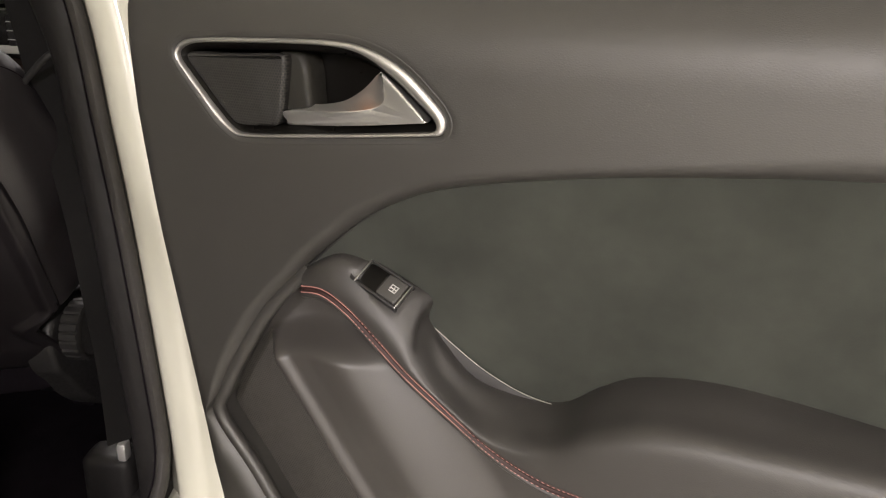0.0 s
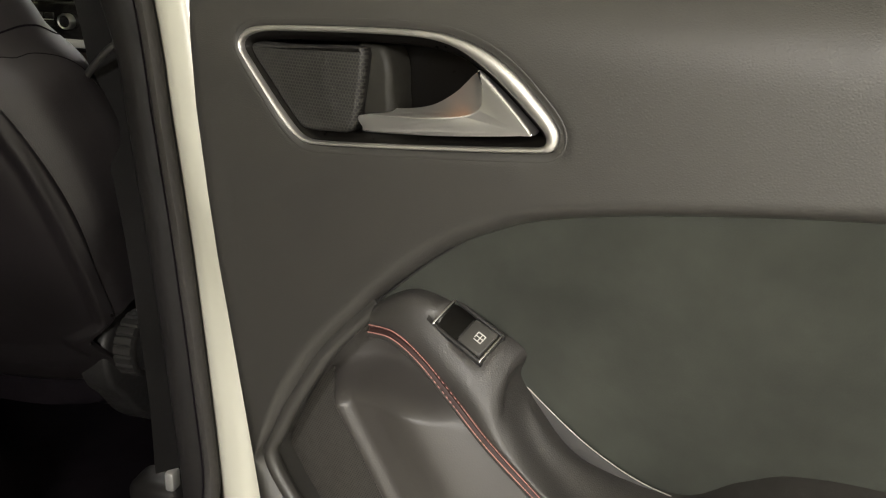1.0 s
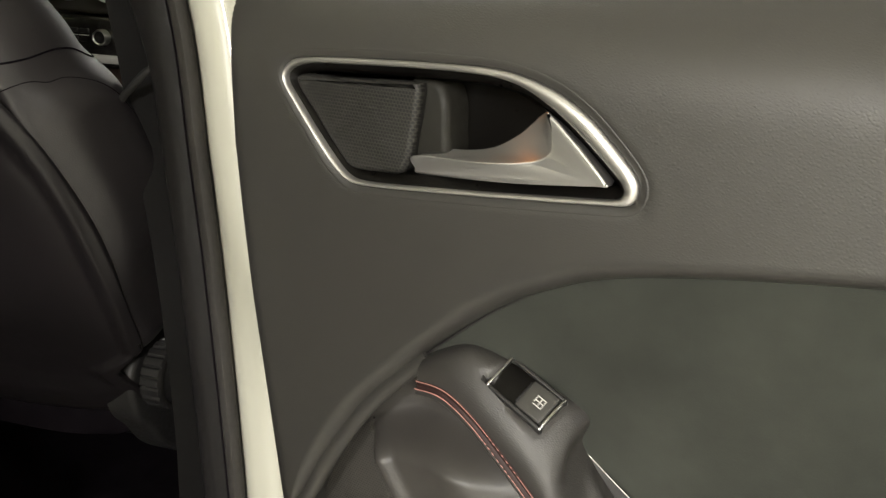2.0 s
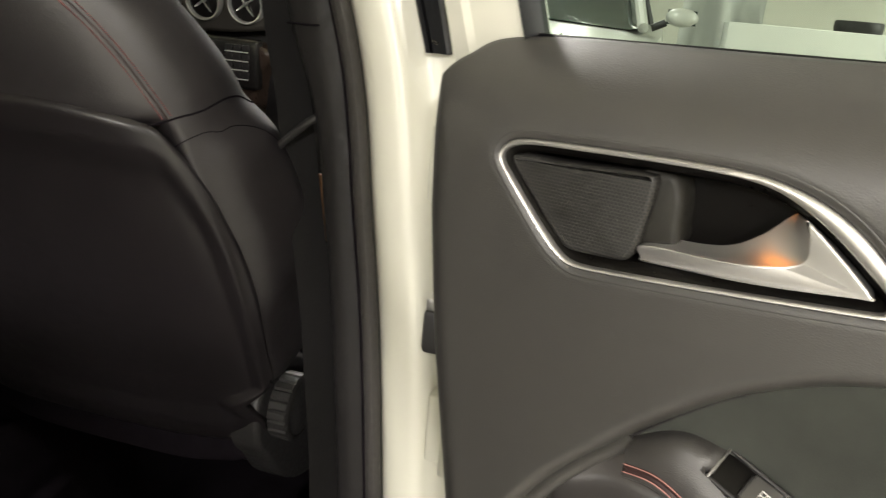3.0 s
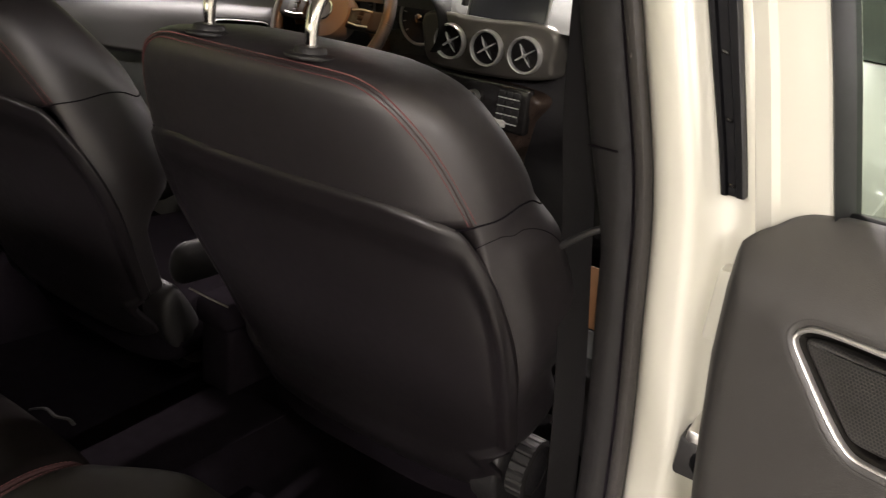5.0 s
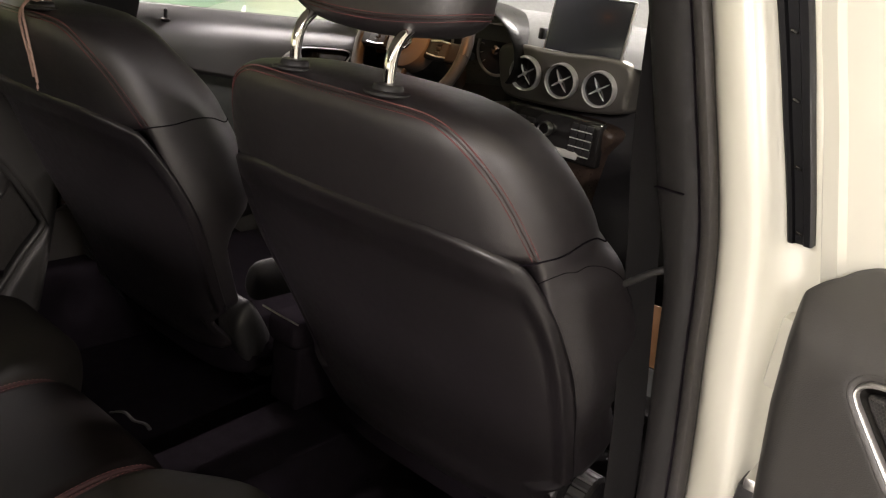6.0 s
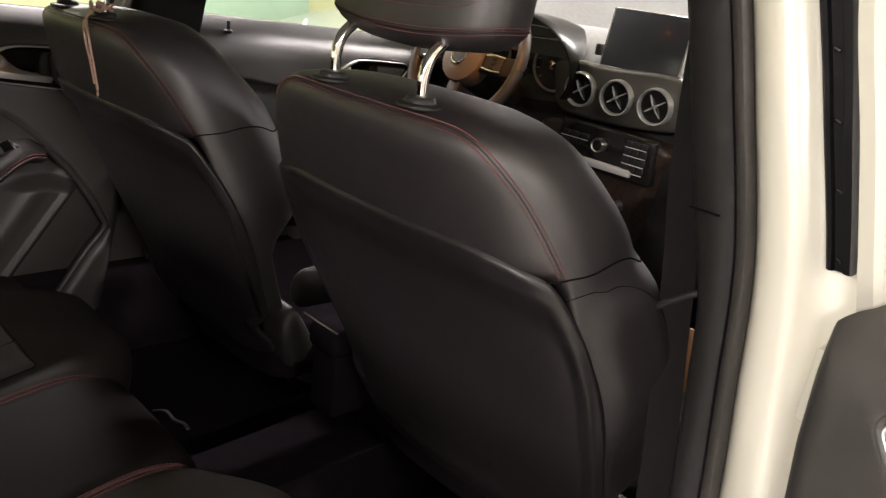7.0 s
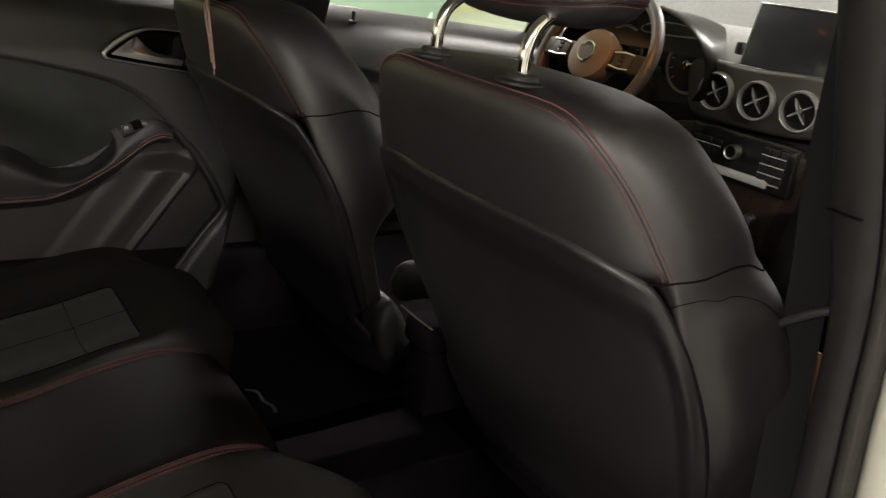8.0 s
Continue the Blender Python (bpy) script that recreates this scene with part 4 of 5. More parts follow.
    for sx in (-0.20, 0.20):
        part("rail", block((0.045, 0.46, 0.035), (sx * 0.8, 0.74, 0.287), 0.004), CARPET, seat, "dark steel seat rail")
        part("rail_leg", block((0.03, 0.05, 0.15), (sx * 0.8, 0.58, 0.36), 0.004), PLASTIC, seat)
        part("rail_leg", block((0.03, 0.05, 0.15), (sx * 0.8, 0.74, 0.36), 0.004), PLASTIC, seat)
    return seat


def head_point(a, h):
    """A place on the headrest: angle round it (0: rear), height over its underside."""
    t = max(0.0, min(1.0, h / 0.20))
    grow = (1 - (1 - min(1.0, h / 0.030)) ** 2) ** 0.5 if h < 0.030 else 1.0
    grow *= (1 - max(0.0, (t - 0.75) / 0.25) ** 2.4 * 0.55)
    hw, dr, df = 0.100 + 0.052 * grow, 0.028 + 0.036 * grow, 0.028 + 0.030 * grow
    c, k = math.cos(a), math.sin(a)
    x = hw * math.copysign(abs(k) ** 0.65, k)
    yy = -(dr if c > 0 else df) * math.copysign(abs(c) ** 0.65, c)
    z = 1.205 + h + 0.016 * (x / 0.152) ** 2 * (1 - t)
    return Vector((x, 0.074 + 0.10 * h + yy, z))


HEAD_SEAM = [(-2.0, 0.022), (-1.4, 0.020), (-0.9, 0.018), (0.0, 0.018), (0.9, 0.018), (1.4, 0.020), (2.0, 0.022)]
HEAD_U = [(-0.95, 0.16), (-0.95, 0.10), (-0.88, 0.066), (-0.65, 0.052), (0.0, 0.050), (0.65, 0.052), (0.88, 0.066), (0.95, 0.10), (0.95, 0.16)]


def headrest():
    angles = np.linspace(-math.pi, math.pi, 72, endpoint=False)
    return loft([[head_point(a, h) for a in angles] for h in (0.0, 0.002, 0.006, 0.012, 0.020, 0.030, 0.05, 0.08, 0.11, 0.14, 0.16, 0.175, 0.187, 0.195, 0.20)], True, (True, True))


passenger = front_seat(0.36, 0.0, 1, "black leather front seat with red stitching and hard back shell", 1.0, (0.57, 0.66))
driver = front_seat(-0.356, -0.074, -1, "black leather driver seat with a cord tied to its headrest post", 0.15, (0.37, 0.46))

# cord tied round the post of the driver seat
cord = thing("cord", (-0.268, -0.072, 1.165), "pinkish grey cord knotted round a headrest post", "cord")
loop = [(0.0115 * math.cos(a), 0.0115 * math.sin(a), 0.005 * math.sin(1.5 * a)) for a in np.linspace(0, 6 * math.pi, 44)]
part("loop", tube(curve(loop, 90), 0.0027, 7), CORD, cord)
bow = [(0.002, -0.012, 0.0), (0.018, -0.018, 0.008), (0.028, -0.014, 0.002), (0.016, -0.015, -0.005), (-0.006, -0.017, -0.003), (-0.018, -0.016, 0.005), (-0.010, -0.018, -0.006), (0.006, -0.020, -0.001)]
part("knot", tube(curve(bow, 70), 0.0032, 7), CORD, cord)
part("tail", tube(curve([(0.002, -0.016, -0.002), (-0.002, -0.030, -0.020), (0.003, -0.029, -0.050), (0.009, -0.024, -0.095), (0.021, -0.022, -0.136)], 30), 0.0025, 7), CORD, cord)
part("tail", tube(curve([(-0.002, -0.016, -0.002), (-0.010, -0.031, -0.028), (-0.006, -0.030, -0.060), (0.001, -0.025, -0.095), (0.011, -0.023, -0.128)], 30), 0.0022, 7), CORD, cord)
for dx, dz in ((-0.004, -0.010), (0.0, -0.013), (0.004, -0.009)):
    part("frayed_end", tube([(0.021, -0.022, -0.135), (0.021 + dx, -0.022, -0.136 + dz)], 0.0008, 5), CORD, cord)


# ---- rear bench ----
BENCH_Z = 0.533


def bench_front(x):
    """How far forward the bench reaches: two full outer seats, rounded in plan, and a flatter middle."""
    ax = abs(x)
    if ax < 0.158:
        return -0.098 + 0.008 * (1 - (ax / 0.158) ** 4)
    return -0.110 + 0.094 * sm(0.130, 0.310, ax) - 0.085 * sm(0.50, 0.62, ax)


def bench_line(x):
    """The bench's section at x, from its foot over the front roll to the rear."""
    f, c = bench_front(x), BENCH_Z - 0.012 * math.exp(-(((abs(x) - 0.158) / 0.012) ** 2))
    return curve([(f - 0.055, 0.30), (f - 0.014, 0.36), (f + 0.004, 0.43), (f + 0.002, c - 0.048), (f - 0.018, c - 0.014), (f - 0.055, c + 0.003), (f - 0.11, c + 0.008), (f - 0.20, c - 0.006), (f - 0.30, c - 0.032), (f - 0.46, c - 0.078), (f - 0.49, c - 0.2)], 46)


def bench_z(x, y):
    line = bench_line(x)[14:42]
    return float(np.interp(-y, -line[:, 0], line[:, 1]))


def cushion_section(name, x0, x1, material, parent, label, rows=44):
    """One padded section of the bench, rounded at the front."""
    rings = [[(x, a, b) for a, b in bench_line(x)] for x in x0 + (x1 - x0) * np.linspace(0, 1, rows)]
    return part(name, loft(rings), material, parent, label, 50)


bench = thing("rear_bench", (0, 0, 0), "rear bench with suede centres and red seams", "car seat")
# shade over the middle cushion comes from its darker leather colour
cushion_section("cushion", -0.66, -0.158, BENCH_LIT, bench, "black leather cushion with suede centre")
cushion_section("cushion", -0.158, 0.158, BENCH_SHADED, bench, "middle cushion, shade in its leather colour")
cushion_section("cushion", 0.158, 0.66, BENCH_LIT, bench, "black leather cushion with suede centre")
for side in (-1, 1):
    field = bmesh.new()
    rows = []
    for k in np.linspace(0, 1, 30):
        x = side * (0.224 + 0.252 * k)
        rows.append([(x, y, bench_z(x, y) + 0.0030 * min(1.0, 9 * k, 9 * (1 - k), (-0.214 - y) / 0.01) - 0.0006) for y in np.linspace(-0.214, -0.50, 40)])
    part("suede_field", loft(rows, bm=field), BENCH_SUEDE, bench, "grey green suede seat centre", 60)
    frame_pts = [(0.224, -0.48), (0.224, -0.223), (0.234, -0.214), (0.35, -0.211), (0.466, -0.214), (0.476, -0.223), (0.476, -0.48)]
    for line in (frame_pts, [(0.350, -0.214), (0.350, -0.48)], [(0.224, -0.31), (0.476, -0.31)]):
        pts = even(line, 0.008)
        part("dark_seam", tube([(side * a, y, bench_z(side * a, y) + (0.0002 if line is frame_pts else 0.0022)) for a, y in pts], 0.0008, 6), CARPET, bench)
for x in (-0.158, 0.158):
    ys = np.linspace(bench_front(x) + 0.001, -0.46, 80)
    mid = np.array([(x, y, bench_z(x, y) + 0.002) for y in ys])
    bm = None
    for off in (-0.0065, 0.0065):
        part("piping", tube(mid + (off, 0, 0), 0.0050, 10), BENCH_BAND, bench, "soft dark red piping")
        bm = stitch_row(mid + (off * 1.1, 0.0, 0.0052), [(0, 0.3, 1)] * 80, 0.005, 0.0026, 0.0008, bm)
    part("stitching", bm, THREAD, bench, "red stitches")
rows = []
for k, yb in ((0.0, -0.60), (0.05, -0.575), (0.5, -0.66), (0.95, -0.80), (1.0, -0.86)):
    rows.append([(x, yb - 0.04 * (abs(x) / 0.66) ** 4, 0.46 + 0.62 * k) for x in np.linspace(-0.66, 0.66, 40)])
rows.append([(x, -0.95, 1.06) for x in np.linspace(-0.66, 0.66, 40)])
# thin grey strip added in front of the middle cushion
part("front_strip", tube(curve([(-0.062, -0.074, 0.484), (-0.030, -0.066, 0.497), (0.0, -0.066, 0.496), (0.030, -0.062, 0.503), (0.052, -0.066, 0.505)], 24), 0.0036, 8, flat=0.5), GREY_PLASTIC, bench, "thin grey strip along the bench front")
part("backrest", loft(rows), BENCH_SHADED, bench, "black leather bench backrest", 60)


# ---- body of the car ----
PILLAR = [(0.30, 0.870, 0.146), (0.42, 0.869, 0.145), (0.55, 0.863, 0.143), (0.76, 0.845, 0.147), (0.90, 0.823, 0.160), (1.05, 0.795, 0.178), (1.21, 0.747, 0.182), (1.31, 0.714, 0.186), (1.44, 0.668, 0.192)]


def at_height(z):
    p = curve(PILLAR, 120)
    return float(np.interp(z, p[:, 0], p[:, 1])), float(np.interp(z, p[:, 0], p[:, 2]))


def pillar_loft(profile, levels, closed=True, side=1):
    rings = []
    for z in levels:
        ex, ey = at_height(z)
        low = sm(1.10, 0.95, z)
        rings.append([(side * (ex + a + c * low), ey + b, z) for a, b, c in profile])
    return loft(rings, closed, (closed, closed))


LEVELS = list(np.linspace(0.30, 1.44, 46))
JAMB = [(-0.02, 0.05, 0), (-0.002, 0.030, 0), (0.006, 0.012, 0), (0.012, 0.003, 0), (0.020, -0.006, 0), (0.032, -0.011, 0), (0.046, -0.014, 0), (0.058, -0.013, 0), (0.065, -0.008, 0), (0.073, 0.004, 0), (0.088, 0.010, 0), (0.112, 0.010, 0), (0.126, 0.016, -0.006), (0.134, 0.040, -0.006), (0.130, 0.10, -0.004), (0.10, 0.14, 0)]
TRIM = [(-0.014, 0.010, 0), (-0.028, 0.002, 0), (-0.060, 0.004, 0.014), (-0.070, 0.012, 0.017), (-0.075, 0.030, 0.017), (-0.078, 0.080, 0.017), (-0.074, 0.16, 0.015), (-0.05, 0.17, 0), (-0.02, 0.06, 0)]
for side in (1, -1):
    part("pillar", pillar_loft(JAMB, LEVELS, side=side), PAINT, car, "white painted door pillar", 50)
    cover = part("pillar_trim", pillar_loft(TRIM, LEVELS, side=side), TRIM_PLASTIC, car, "dark plastic pillar trim", 45)
    ex, ey = at_height(1.086)
    part("trim_joint", block((0.036, 0.0086, 0.0016), (side * (ex - 0.050), ey + 0.0015, 1.087), 0.0006, 1), CARPET, cover)
    path = [(side * (at_height(z)[0] - 0.0025), at_height(z)[1] + 0.005, z) for z in np.linspace(1.44, 0.47, 60)]
    path += [tuple(p) for p in curve([(side * 0.866, 0.146, 0.44), (side * 0.866, 0.125, 0.395), (side * 0.858, 0.07, 0.352), (side * 0.850, -0.02, 0.338), (side * 0.850, -0.35, 0.335), (side * 0.846, -0.62, 0.345)], 40)]
    seal = part("door_seal", tube(path, 0.0135, 12, flat=0.75), RUBBER, car, "soft dark rubber door seal")
    lip = [(p[0] - side * 0.0118, p[1] - 0.0015, p[2]) for p in path]
    part("seal_groove", tube(lip, 0.0016, 6), CARPET, seal)
    # black channel strip with clips on the pillar's outer half: two proud flanges round a sunk middle
    rings = []
    for z in np.linspace(1.072, 1.44, 30):
        ex, ey = at_height(z)
        half = 0.0120 + 0.018 * (z - 1.072)
        rings.append([(side * (ex + 0.0985 + half * k), ey + d, z) for k, d in ((-1.0, 0.012), (-1.0, -0.008), (-0.82, -0.0105), (-0.52, -0.0105), (-0.40, -0.004), (0.25, -0.004), (0.36, -0.0085), (0.90, -0.0085), (1.0, -0.005), (1.0, 0.012))])
    channel = part("channel_strip", loft(rings, True, (True, True)), BLACK_RUBBER, car, "black channel strip on the pillar", 30)
    for z in (1.083, 1.148, 1.213, 1.278, 1.343):
        ex, ey = at_height(z)
        part("clip", block((0.0085, 0.004, 0.0035), (side * (ex + 0.0975), ey - 0.0055, z), 0.001, 1, Matrix.Rotation(radians(20 * side), 4, "Y")), GLOSS_BLACK, channel)
    # sill, with its step plate
    o = [(side * 0.90, 0.30), (side * 0.905, 0.33), (side * 0.862, 0.345), (side * 0.84, 0.338), (side * 0.78, 0.30), (side * 0.76, 0.22), (side * 0.86, 0.20)]
    part("sill", loft([[(a, y, b) for a, b in o] for y in np.linspace(1.35, -0.62, 12)], True, (True, True)), PAINT, car, "white painted door sill", 30)
    part("sill_cover", loft([[(side * 0.842, y, 0.340), (side * 0.80, y, 0.336), (side * 0.755, y, 0.30), (side * 0.745, y, 0.24)] for y in np.linspace(1.3, -0.62, 10)]), PLASTIC, car, "black plastic sill cover", 60)

for side, y0, y1 in ((-1, -0.70, 1.35), (1, 0.30, 1.35)):
    part("kick_panel", loft([[(side * 0.700, y, 0.245), (side * 0.712, y, 0.30), (side * 0.722, y, 0.40), (side * 0.726, y, 0.47), (side * 0.75, y, 0.49)] for y in np.linspace(y0, y1, 12)]), CARPET, car, "black lower side panel", 60)
for side in (-1, 1):
    part("hinge_panel", loft([[(side * (0.735 - 0.01 * (z - 0.24)), y, z) for y in np.linspace(1.07, 1.62, 10)] for z in (0.24, 0.6, 0.9, 1.06)]), PLASTIC, car, "black footwell side panel", 60)
part("firewall", loft([[(x, 1.56 + 0.02 * math.sin(5 * x), z) for x in np.linspace(-0.76, 0.76, 30)] for z in (0.24, 0.45, 0.75, 1.05)]), CARPET, car, "black footwell lining", 60)
part("floor_pan", block((1.56, 3.3, 0.05), (0, 0.15, 0.215), 0.01), PLASTIC, car)
part("carpet", loft([[(x, y, 0.245 + (0.09 * sm(0.16, 0.09, abs(x)) if y < 1.3 else 0) + 0.004 * math.sin(17 * x + 9 * y)) for x in np.linspace(-0.76, 0.76, 60)] for y in np.linspace(-0.55, 1.55, 50)]), CARPET, car, "black carpet")
mat = thing("floor_mat", (0.33, 0.06, 0.256), "black ribbed floor mat", "mat")
part("mat", block((0.40, 0.34, 0.012), (0, 0, 0), 0.004), CARPET, mat)

# roof, headliner, pillars, glass and outer panels
ROOF = [(1.05, 1.30, 0.60), (0.75, 1.42, 0.61), (0.3, 1.515, 0.625), (-0.3, 1.535, 0.63), (-0.9, 1.505, 0.61), (-1.45, 1.43, 0.56)]


def arch(y, z, hw, drop=0.05, n=24):
    return [(hw * math.sin(a), y, z - drop * (1 - math.cos(a)) / (1 - math.cos(1.25)) * 1.0) for a in np.linspace(-math.pi / 2, math.pi / 2, n)]


def rows_of(table, n):
    return [tuple(p) for p in curve(table, n)]


top = rows_of(ROOF[1:], 26)
part("roof", loft([arch(y, z + 0.02, hw + 0.02, 0.07) for y, z, hw in top]), PAINT, car, "white roof", 60)
part("headliner", loft([arch(y, z - 0.015, hw, 0.06) for y, z, hw in top]), HEADLINER, car, "pale cloth headliner", 60)
for side in (-1, 1):
    part("a_pillar", tube(curve([(side * 0.72, 1.62, 1.03), (side * 0.68, 1.25, 1.22), (side * 0.63, 0.80, 1.40), (side * 0.635, 0.45, 1.47), (side * 0.64, -0.3, 1.49), (side * 0.62, -0.95, 1.46), (side * 0.60, -1.42, 1.38)], 40), 0.036, 12), PAINT, car, "white roof pillar")
    part("c_pillar", loft([[(side * 0.60, -1.40, 1.40), (side * 0.60, -1.15, 1.43), (side * 0.60, -0.98, 1.45)], [(side * 0.70, -1.55, 1.20), (side * 0.71, -1.25, 1.22), (side * 0.71, -1.05, 1.22)], [(side * 0.80, -1.68, 1.0), (side * 0.81, -1.30, 1.04), (side * 0.81, -0.95, 1.06)]]), PAINT, car)
    part("rear_quarter", loft([[(side * 0.81, -0.86, 1.06), (side * 0.81, -1.30, 1.06), (side * 0.80, -1.70, 1.03)], [(side * 0.89, -0.86, 0.88), (side * 0.90, -1.30, 0.88), (side * 0.86, -1.80, 0.86)], [(side * 0.90, -0.80, 0.68), (side * 0.90, -1.2, 0.70), (side * 0.87, -1.84, 0.60)], [(side * 0.86, -0.62, 0.34), (side * 0.80, -1.2, 0.66), (side * 0.86, -1.82, 0.34)]]), PAINT, car, "white rear quarter panel")
    part("fender", loft([[(side * 0.74, 1.32, 1.04), (side * 0.74, 1.9, 0.95), (side * 0.66, 2.3, 0.80)], [(side * 0.87, 1.32, 0.95), (side * 0.86, 1.9, 0.88), (side * 0.72, 2.36, 0.74)], [(side * 0.90, 1.32, 0.72), (side * 0.90, 1.9, 0.74), (side * 0.76, 2.40, 0.60)], [(side * 0.86, 1.32, 0.34), (side * 0.84, 1.75, 0.68), (side * 0.78, 2.42, 0.34)]]), PAINT, car, "white front fender")
ws = part("windscreen", loft([arch(y, z, hw, d) for y, z, hw, d in ((1.70, 1.12, 0.70, 0.03), (1.40, 1.265, 0.67, 0.03), (1.05, 1.37, 0.63, 0.03), (0.77, 1.428, 0.60, 0.03))]), CLEAR_GLASS, car, "clear windscreen")
ws.visible_shadow = False
rg = part("rear_window", loft([arch(y, z, hw, d) for y, z, hw, d in ((-1.45, 1.43, 0.55, 0.03), (-1.60, 1.25, 0.60, 0.03), (-1.72, 1.05, 0.64, 0.03))]), CLEAR_GLASS, car, "clear rear window")
rg.visible_shadow = False
part("hood", loft([arch(y, z, hw, d) for y, z, hw, d in ((1.69, 1.105, 0.74, 0.03), (1.95, 1.01, 0.74, 0.04), (2.2, 0.89, 0.70, 0.05), (2.38, 0.76, 0.64, 0.05))]), PAINT, car, "white hood")
part("front_bumper", loft([[(0.76 * math.sin(a), 2.36 + 0.10 * math.cos(a) - (0.04 if z > 0.7 else 0), z) for a in np.linspace(-1.5, 1.5, 24)] for z in (0.25, 0.40, 0.60, 0.76)]), PAINT, car)
part("tailgate", loft([[(0.80 * math.sin(a), -1.76 - 0.07 * math.cos(a) + (0.04 if z > 0.95 else 0), z) for a in np.linspace(-1.5, 1.5, 24)] for z in (0.28, 0.45, 0.70, 0.90, 1.05)]), PAINT, car, "white tailgate")
for x in (-0.80, 0.80):
    for y in (1.78, -1.16):
        hub = part("wheel", lathe([(0.0, -0.06), (0.18, -0.08), (0.21, -0.10), (0.21, 0.10), (0.18, 0.085), (0.0, 0.05)], 28, "x", (x, y, 0.315)), SATIN, car, "alloy wheel")
        part("tyre", lathe([(0.205, -0.10), (0.29, -0.105), (0.315, -0.085), (0.315, 0.085), (0.29, 0.105), (0.205, 0.10)], 36, "x", (x, y, 0.315)), TYRE, hub, "black tyre")
# seat belt at the open side
belt = thing("seat_belt", (0.70, 0.22, 0.40), "black seat belt with guide arm hanging at the pillar", "seat belt")
strap = curve([(-0.060, 0.050, 0.92), (-0.034, 0.036, 0.72), (-0.008, 0.028, 0.60), (0.008, 0.020, 0.52), (0.029, 0.012, 0.41), (0.043, 0.006, 0.33), (0.058, -0.006, 0.24), (0.074, -0.020, 0.13), (0.080, -0.028, 0.02)], 60)
side_way = np.array((0.72, 0.69, 0.0)) * 0.0215
rings = []
for q in strap:
    n = np.array((0.69, -0.72, 0.0)) * 0.0008
    rings.append([q - side_way - n, q - side_way * 0.5 - n * 1.6, q - n * 1.8, q + side_way * 0.5 - n * 1.6, q + side_way - n, q + side_way + n, q + n * 0.4, q - side_way + n])
part("webbing", loft(rings, True, (True, True)), WEBBING, belt, "black woven webbing")
part("guide_arm", tube(curve([(-0.020, 0.004, 0.534), (-0.016, -0.002, 0.537), (0.006, -0.012, 0.556), (0.035, -0.018, 0.580), (0.052, -0.014, 0.590)], 20), [0.0062] + [0.0046] * 19, 10), GREY_PLASTIC, belt, "grey belt guide arm")
part("guide_tip", lathe([(0.001, -0.005), (0.0045, -0.004), (0.006, 0.0), (0.0045, 0.004), (0.001, 0.005)], 14, "z", (-0.020, 0.005, 0.534)), GREY_PLASTIC, belt)
part("anchor", block((0.014, 0.020, 0.030), (0.080, -0.028, 0.004), 0.004), BRIGHT_SILVER, belt, "steel belt anchor")
part("anchor_cover", block((0.080, 0.060, 0.105), (0.050, -0.008, -0.062), 0.016, 4), TRIM_PLASTIC, belt, "dark plastic anchor cover")

# ---- dashboard ----
dash = thing("dashboard", (0, 1.087, 0), "black dashboard with round silver vents and a screen", "dashboard")
prof = [(0.20, 0.50), (0.06, 0.62), (0.10, 0.78), (0.050, 0.90), (0.060, 0.98), (0.075, 1.03), (0.062, 1.10), (0.10, 1.135), (0.25, 1.135), (0.40, 1.10), (0.53, 1.05)]
part("body", loft([[(x, a + 0.05 * (abs(x) / 0.72) ** 2, b) for a, b in curve(prof, 50)] for x in np.linspace(-0.73, 0.73, 40)]), PLASTIC, dash, "black grained dashboard")
stack = curve([(-0.150, 1.135), (0.02, 1.142), (0.215, 1.145), (0.232, 1.06), (0.222, 1.024), (0.14, 1.008), (0.04, 1.0), (-0.06, 0.998), (-0.135, 1.006), (-0.160, 1.06)], 90, True)
part("vent_panel", slab(stack, -0.004, 0.07, 0.012, to=lambda a, b, d: Vector((a, d - 0.12 * (b - 1.06), b))), SILVER_TRIM, dash, "warm silver vent panel")
lower = curve([(-0.150, 0.980), (0.195, 0.980), (0.185, 0.90), (0.150, 0.80), (0.120, 0.66), (-0.100, 0.66), (-0.120, 0.80), (-0.145, 0.90)], 70, True)
part("centre_facia", slab(lower, -0.012, 0.12, 0.014, to=lambda a, b, d: Vector((a, d + 0.16 * (0.95 - b), b))), FACIA, dash, "dark brown gloss centre facia")
tip = Matrix.Rotation(radians(6), 4, "X")
for x in (-0.066, 0.046, 0.157):
    vent = part("vent", lathe([(0.028, 0.035), (0.0385, 0.03), (0.0398, -0.004), (0.0410, -0.011), (0.0440, -0.012), (0.0460, -0.004), (0.0465, 0.02)], 48), BRIGHT_SILVER, dash, "round silver air vent")
    vent.matrix_basis = Matrix.Translation((x, -0.012, 1.072)) @ tip
    part("duct", lathe([(0.0, 0.024), (0.037, 0.022), (0.039, -0.002)], 40), GLOSS_BLACK, vent, "black vent duct")
    for ang in (33, 122, 213, 302):
        a = radians(ang)
        arm = tube([(k * math.cos(a), d, k * math.sin(a)) for k, d in ((0.003, -0.008), (0.014, -0.006), (0.026, -0.002), (0.0385, 0.004))], [0.0034, 0.0042, 0.0036, 0.0018], 8, flat=0.45)
        part("vane", arm, BRIGHT_SILVER, vent, "silver cross vane")
    part("boss", lathe([(0.0, -0.012), (0.0035, -0.0115), (0.0055, -0.008), (0.0055, 0.002), (0.0, 0.004)], 20), SATIN, vent)
screen = part("screen", block((0.225, 0.014, 0.146), (0, 0, 0), 0.006, 3), SCREEN, dash, "dark tablet screen with silver edge")
